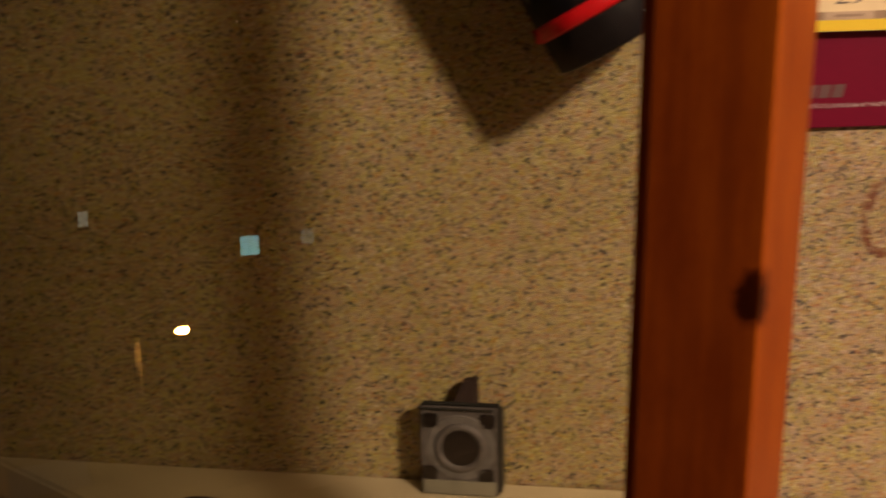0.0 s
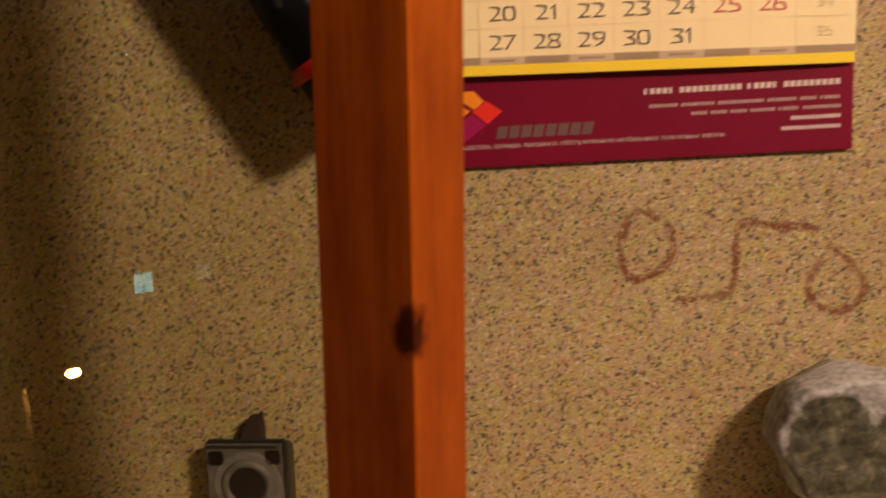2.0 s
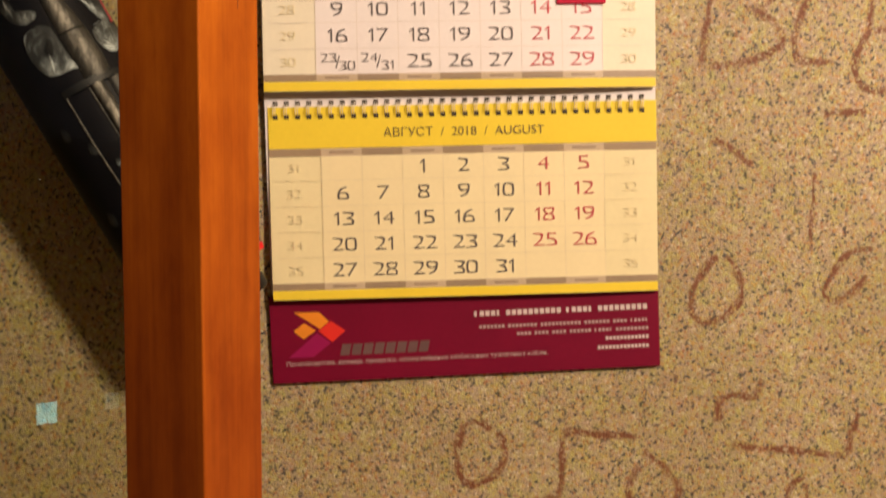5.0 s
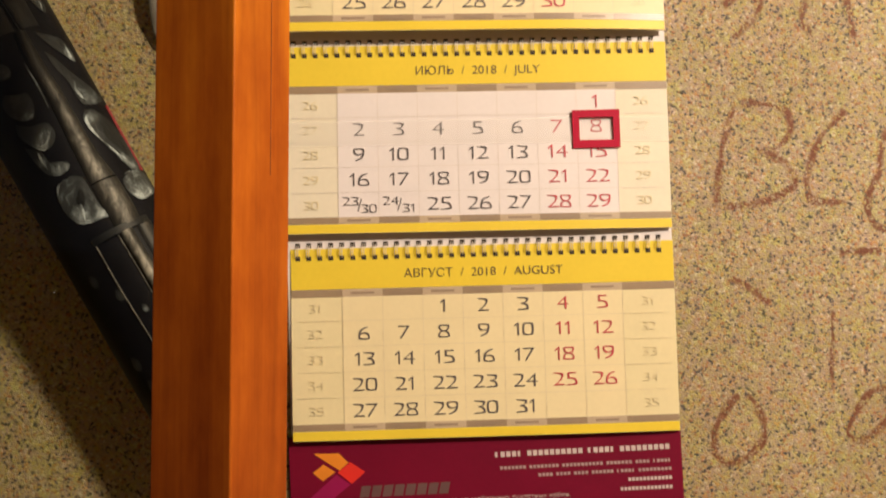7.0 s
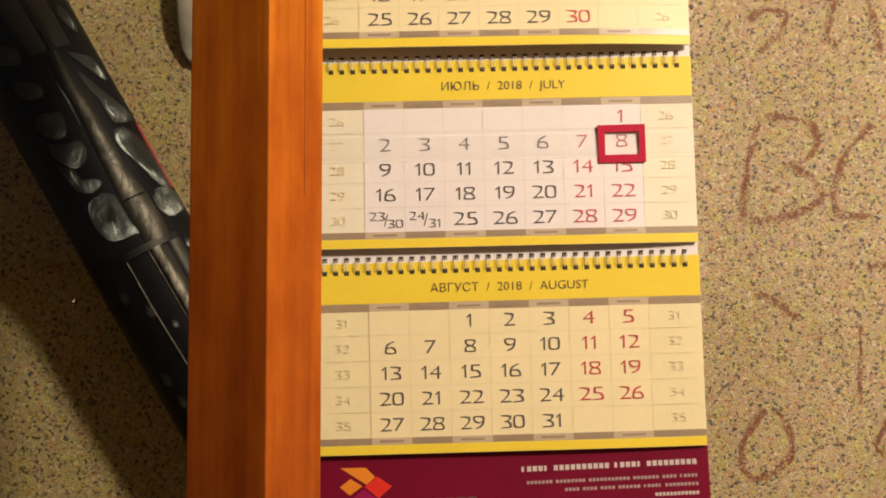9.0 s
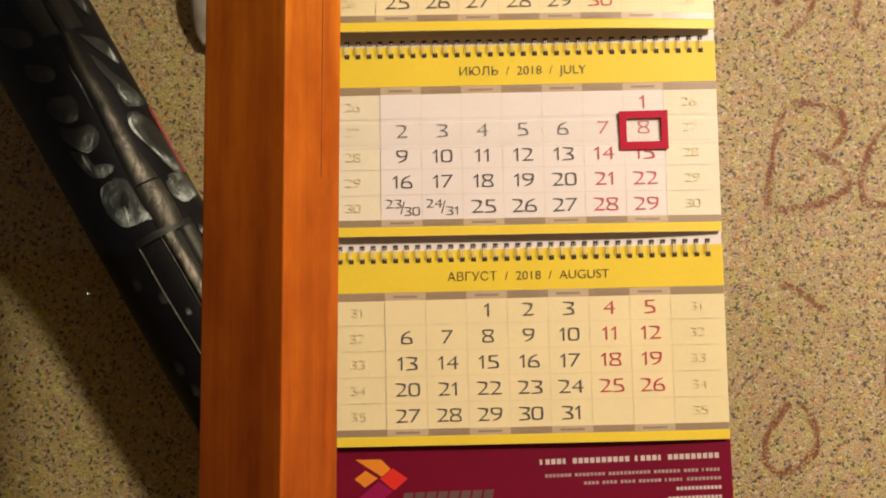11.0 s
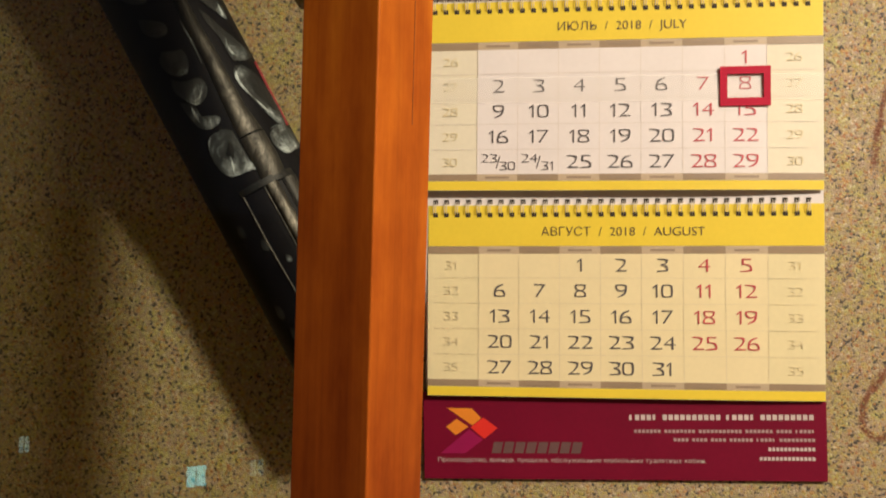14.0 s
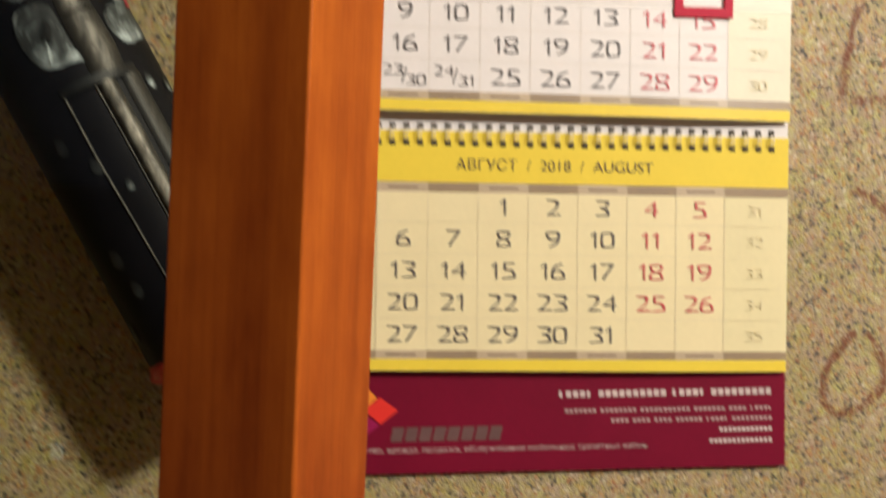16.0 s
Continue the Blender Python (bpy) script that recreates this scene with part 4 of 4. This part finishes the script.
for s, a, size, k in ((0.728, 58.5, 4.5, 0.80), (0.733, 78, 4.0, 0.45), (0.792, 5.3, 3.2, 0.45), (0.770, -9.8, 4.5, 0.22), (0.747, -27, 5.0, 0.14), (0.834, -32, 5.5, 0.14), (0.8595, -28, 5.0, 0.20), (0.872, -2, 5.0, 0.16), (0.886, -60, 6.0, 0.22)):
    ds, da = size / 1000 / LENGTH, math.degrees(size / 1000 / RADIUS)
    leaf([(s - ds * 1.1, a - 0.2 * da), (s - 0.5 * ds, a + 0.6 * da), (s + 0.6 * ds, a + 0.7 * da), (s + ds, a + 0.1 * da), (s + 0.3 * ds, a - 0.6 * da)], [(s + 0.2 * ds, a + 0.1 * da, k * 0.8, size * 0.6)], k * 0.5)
part("red_tab", sweep([on_case(0.9215, 90, -0.001), on_case(0.9235, 95, 0.005), on_case(0.925, 98, 0.0098)], [0.0042, 0.0036, 0.0026], 8, squash=0.5), RED_TRIM, case, "small red pull tab", True)
part("end_rivet", sweep([on_case(0.945, 40, 0.001), on_case(0.962, 40, 0.001)], 0.006, 10, squash=0.5), WIRE, case, "pale shiny rivet", True)


# carrying strap: a pale folded band and a twisted tail, fold shade painted black
def webbing(name, rows, squash, mat, label):
    """A flat band through rows of (x, y, z, half width)."""
    path = smooth_line([r[:3] for r in rows], 6)
    half = [rows[k // 6][3] + (rows[min(k // 6 + 1, len(rows) - 1)][3] - rows[k // 6][3]) * (k % 6) / 6 for k in range(len(path))]
    part(name, sweep(path, half, 10, squash=squash), mat, case, label, True)


webbing("strap", [(-0.0251, 0.709, 1.912, 0.0087), (-0.0184, 0.717, 1.768, 0.0087), (-0.0172, 0.720, 1.716, 0.0082), (-0.0170, 0.724, 1.696, 0.0081), (-0.0165, 0.731, 1.681, 0.0076), (-0.0134, 0.732, 1.671, 0.0046)], 0.30, STRAP, "pale grey webbing strap")
webbing("strap_tail", [(-0.0127, 0.713, 1.891, 0.0041), (-0.0075, 0.722, 1.768, 0.0041), (-0.0057, 0.724, 1.706, 0.0041), (-0.0036, 0.725, 1.678, 0.0051), (0.0012, 0.727, 1.660, 0.0031), (0.0058, 0.728, 1.642, 0.0014), (0.0120, 0.729, 1.613, 0.0012)], 0.25, BLACK, "strap fold with its shade painted black")

# ---- things on the ledge ----
block = thing("metal_block", (-0.0505, 0.7285, ledge_z(-0.05)), (0, -0.8, 0))
tagged(block, "small grey metal block with a round opening", "metal block")
bm = box((-0.031, -0.013, 0), (0.031, 0.0108, 0.0745), 0.002)
for v in bm.verts:
    if v.co.z > 0.04:
        v.co.z -= max(0.0, v.co.y + 0.012) * 0.50
part("body", bm, STEEL_DARK, block, "dark block with a sloping top")
part("front_plate", box((-0.0305, -0.0148, 0.0005), (0.0285, -0.0132, 0.0725), 0.0008), STEEL, block, "grey face plate")
ringp = [(0.0170 * math.cos(k * math.pi / 14), -0.0160, 0.039 + 0.0170 * math.sin(k * math.pi / 14)) for k in range(28)]
bm = bmesh.new()
bmesh.ops.create_cone(bm, cap_ends=True, segments=40, radius1=0.0262, radius2=0.0255, depth=0.0012, matrix=pose(0, -0.0153, 0.039, 90))
part("flange", bm, FLANGE, block, "pale grey round flange")
for x, z in ((-0.0225, 0.0605), (0.0205, 0.0610), (0.0195, 0.0170), (-0.0235, 0.0180)):
    part("corner_recess", box((x - 0.0055, -0.0156, z - 0.0055), (x + 0.0055, -0.0147, z + 0.0055), 0.0012), CAVITY, block, "dark recessed corner")
part("collar", sweep(ringp, 0.0030, 8, closed=True, squash=0.6), STEEL, block, "raised round collar", True)
bm = bmesh.new()
bmesh.ops.create_cone(bm, cap_ends=True, segments=32, radius1=0.0150, radius2=0.0150, depth=0.002, matrix=pose(0, -0.0152, 0.039, 90))
part("opening", bm, CAVITY, block, "dark round opening")
part("lip", box((-0.029, -0.0170, 0.0690), (0.025, -0.0149, 0.0705), 0.0005), STEEL_DARK, block, "thin top lip")
part("foot_plate", box((-0.029, -0.0168, 0.001), (0.027, -0.0149, 0.0125), 0.0008), PLATE, block, "pale plate")
bm = bmesh.new()
va = [bm.verts.new(p) for p in ((-0.008, -0.006, 0.0690), (0.011, -0.006, 0.0690), (0.011, 0.006, 0.0640), (-0.008, 0.006, 0.0640), (0.001, -0.003, 0.0880), (0.009, -0.003, 0.0890), (0.009, 0.004, 0.0890), (0.001, 0.004, 0.0880))]
for f in ((0, 1, 2, 3), (4, 5, 6, 7), (0, 1, 5, 4), (1, 2, 6, 5), (2, 3, 7, 6), (3, 0, 4, 7)):
    bm.faces.new([va[k] for k in f])
bmesh.ops.bevel(bm, geom=bm.edges[:], offset=0.001, segments=2, affect="EDGES")
part("point", sweep([(0.0085, 0, 0.070), (0.0098, 0, 0.082), (0.0105, 0, 0.0915)], [0.0042, 0.0028, 0.0012], 7), BROWN_CLAY, block, "small dark broken tip")
part("spout", bm, BROWN_CLAY, block, "dark brown wedge on the top")


def rock_mesh():
    """A slab of rock with a pale rim and a notch at its top."""
    outline = [(-0.040, 0.004), (-0.056, 0.034), (-0.075, 0.052), (-0.087, 0.074), (-0.0885, 0.086), (-0.085, 0.103), (-0.076, 0.119), (-0.055, 0.1285), (-0.036, 0.133), (-0.011, 0.131), (0.033, 0.124), (0.062, 0.116), (0.083, 0.088), (0.092, 0.044), (0.080, 0.006), (0.030, 0.0)]
    loop = [Vector((p.x, 0, p.z)) for p in smooth_line([(x, 0, z) for x, z in outline + outline[:1]], 4)][:-1]
    mid = Vector((0.0, 0, 0.060))
    bm = bmesh.new()
    rows, rims = [], []
    for depth, shrink, rim in ((0.030, 0.80, 1.0), (0.026, 0.93, 1.0), (0.010, 1.0, 0.9), (-0.010, 1.0, 0.9), (-0.022, 0.98, 0.9), (-0.0255, 0.95, 0), (-0.0255, 0.91, 0), (-0.025, 0.87, 0), (-0.0245, 0.83, 0), (-0.024, 0.78, 0), (-0.0235, 0.71, 0), (-0.023, 0.62, 0), (-0.024, 0.42, 0), (-0.022, 0.2, 0)):
        row = []
        for p in loop:
            c = mid + (p - mid) * shrink
            c = c + Vector((noise.noise(c * 40 + Vector((depth * 60, 0, 0))) * 0.006, depth + noise.noise(c * 55) * 0.005, noise.noise(c * 40 + Vector((0, 9, depth * 60))) * 0.006))
            c.z = max(c.z, 0.0)
            row.append(bm.verts.new(c))
        rows.append(row)
        rims.append(rim)
    n = len(loop)
    for a, b in zip(rows, rows[1:]):
        for j in range(n):
            bm.faces.new((a[j], a[(j + 1) % n], b[(j + 1) % n], b[j]))
    bm.faces.new(rows[0]), bm.faces.new(rows[-1])
    bm.verts.index_update()
    values = [0.0] * len(bm.verts)
    for row, rim in zip(rows, rims):
        for v, p in zip(row, loop):
            if not rim:
                rim_here = min((abs(v.co.x - x) / rx) ** 2.6 + (abs(v.co.z - z) / rz) ** 2.6 for x, z, rx, rz in ((-0.052, 0.048, 0.031, 0.073), (0.0215, 0.045, 0.052, 0.077)))
                rim_here = max(0.0, min(1.0, (rim_here - 0.8) / 0.5))
            else:
                rim_here = rim
            values[v.index] = rim_here * (0.62 if p.x < -0.070 else 1.0)
    me = mesh_from(bm, "rock", ROCK, True)
    at = me.attributes.new("rim", "FLOAT", "POINT")
    at.data.foreach_set("value", values)
    return me


stone = new("rock", rock_mesh())
stone.location = (0.417, 0.700, ledge_z(0.41) - 0.001)
tagged(stone, "pale-rimmed grey-green rock slab standing on the ledge", "rock")

bm = bmesh.new()
bmesh.ops.create_cone(bm, cap_ends=True, segments=40, radius1=0.034, radius2=0.040, depth=0.011, matrix=pose(0, 0, 0.006))
bmesh.ops.bevel(bm, geom=bm.edges[:], offset=0.001, segments=1, affect="EDGES")
for v in bm.verts:
    v.co.y *= 0.36
dish = part("dish", bm, BROWN_CLAY, None, "", True)
dish.location, dish.rotation_euler = (-0.215, 0.650, ledge_z(-0.215) - 0.0004), (0, -0.014, radians(-20))
tagged(dish, "narrow flat dark brown dish on the cream ledge", "dish")

# ---- night street behind the window, seen mirrored in the pane ----
structure("ground", box((-400, -800, -19.5), (400, -2.5, -19.0)), ASPHALT, "dark asphalt street far below", "ground")
house = thing("apartment_building", (-46.0, -10.82, -19.0))
tagged(house, "dark apartment building with a few lit windows", "building")
part("wall", box((-10, -30, 0), (0, 30, 22.3)), CONCRETE, house)


def lit_window(y, z, w, h, mat):
    root = part("window", box((0.0, y - w / 2 - 0.06, z - h / 2 - 0.06), (0.04, y + w / 2 + 0.06, z + h / 2 + 0.06)), CONCRETE, house)
    for s in (-1, 1):
        part("pane", box((0.041, y + s * w / 4 - w / 4 + 0.02, z - h / 2), (0.06, y + s * w / 4 + w / 4 - 0.02, z + h / 2)), mat, root)


lit_window(-0.30, 9.53, 0.95, 0.98, CYAN_LIGHT)
lit_window(7.4, 11.6, 0.45, 0.7, PALE_LIGHT)
lit_window(-3.3, 9.7, 0.7, 0.8, PALE_LIGHT)
lit_window(-0.30, 20.4, 0.10, 0.10, WHITE_LIGHT)
lit_window(6.9, 20.6, 0.10, 0.10, WHITE_LIGHT)
street = thing("street_lamp", (-38.0, -4.35, -19.0))
tagged(street, "tall street lamp with a glowing orange head", "street lamp")
# Lower pole is coloured dark so that the lamplit streak stops here.
part("pole", sweep([(-0.9, 0, 0), (-0.9, 0, 2), (-0.9, 0, 5.2)], 0.20, 12, up=Vector((0, 1, 0))), ASPHALT, street, "lower pole darkened to end the lamplit streak", True)
part("pole", sweep([(-0.9, 0, 5.2), (-0.9, 0, 7.0), (-0.9, 0, 7.6)], [0.20, 0.20, 0.12], 12, up=Vector((0, 1, 0))), POLE, street, "pale concrete upper pole", True)
part("arm", sweep(smooth_line([(-0.9, 0, 7.5), (-0.7, -0.4, 8.1), (0, -1.3, 8.3)], 4), 0.05, 8, up=Vector((1, 0, 0))), STEEL, street, "", True)
part("head", box((-0.10, -2.05, 8.34), (0.10, -1.25, 8.44), 0.04), STEEL, street)
bm = bmesh.new()
bmesh.ops.create_uvsphere(bm, u_segments=16, v_segments=10, radius=0.20)
for v in bm.verts:
    v.co = Vector((v.co.x, -1.78 + v.co.y * 1.5, 8.15 + v.co.z * 0.9))
part("globe", bm, SODIUM, street, "glowing orange lamp globe", True)
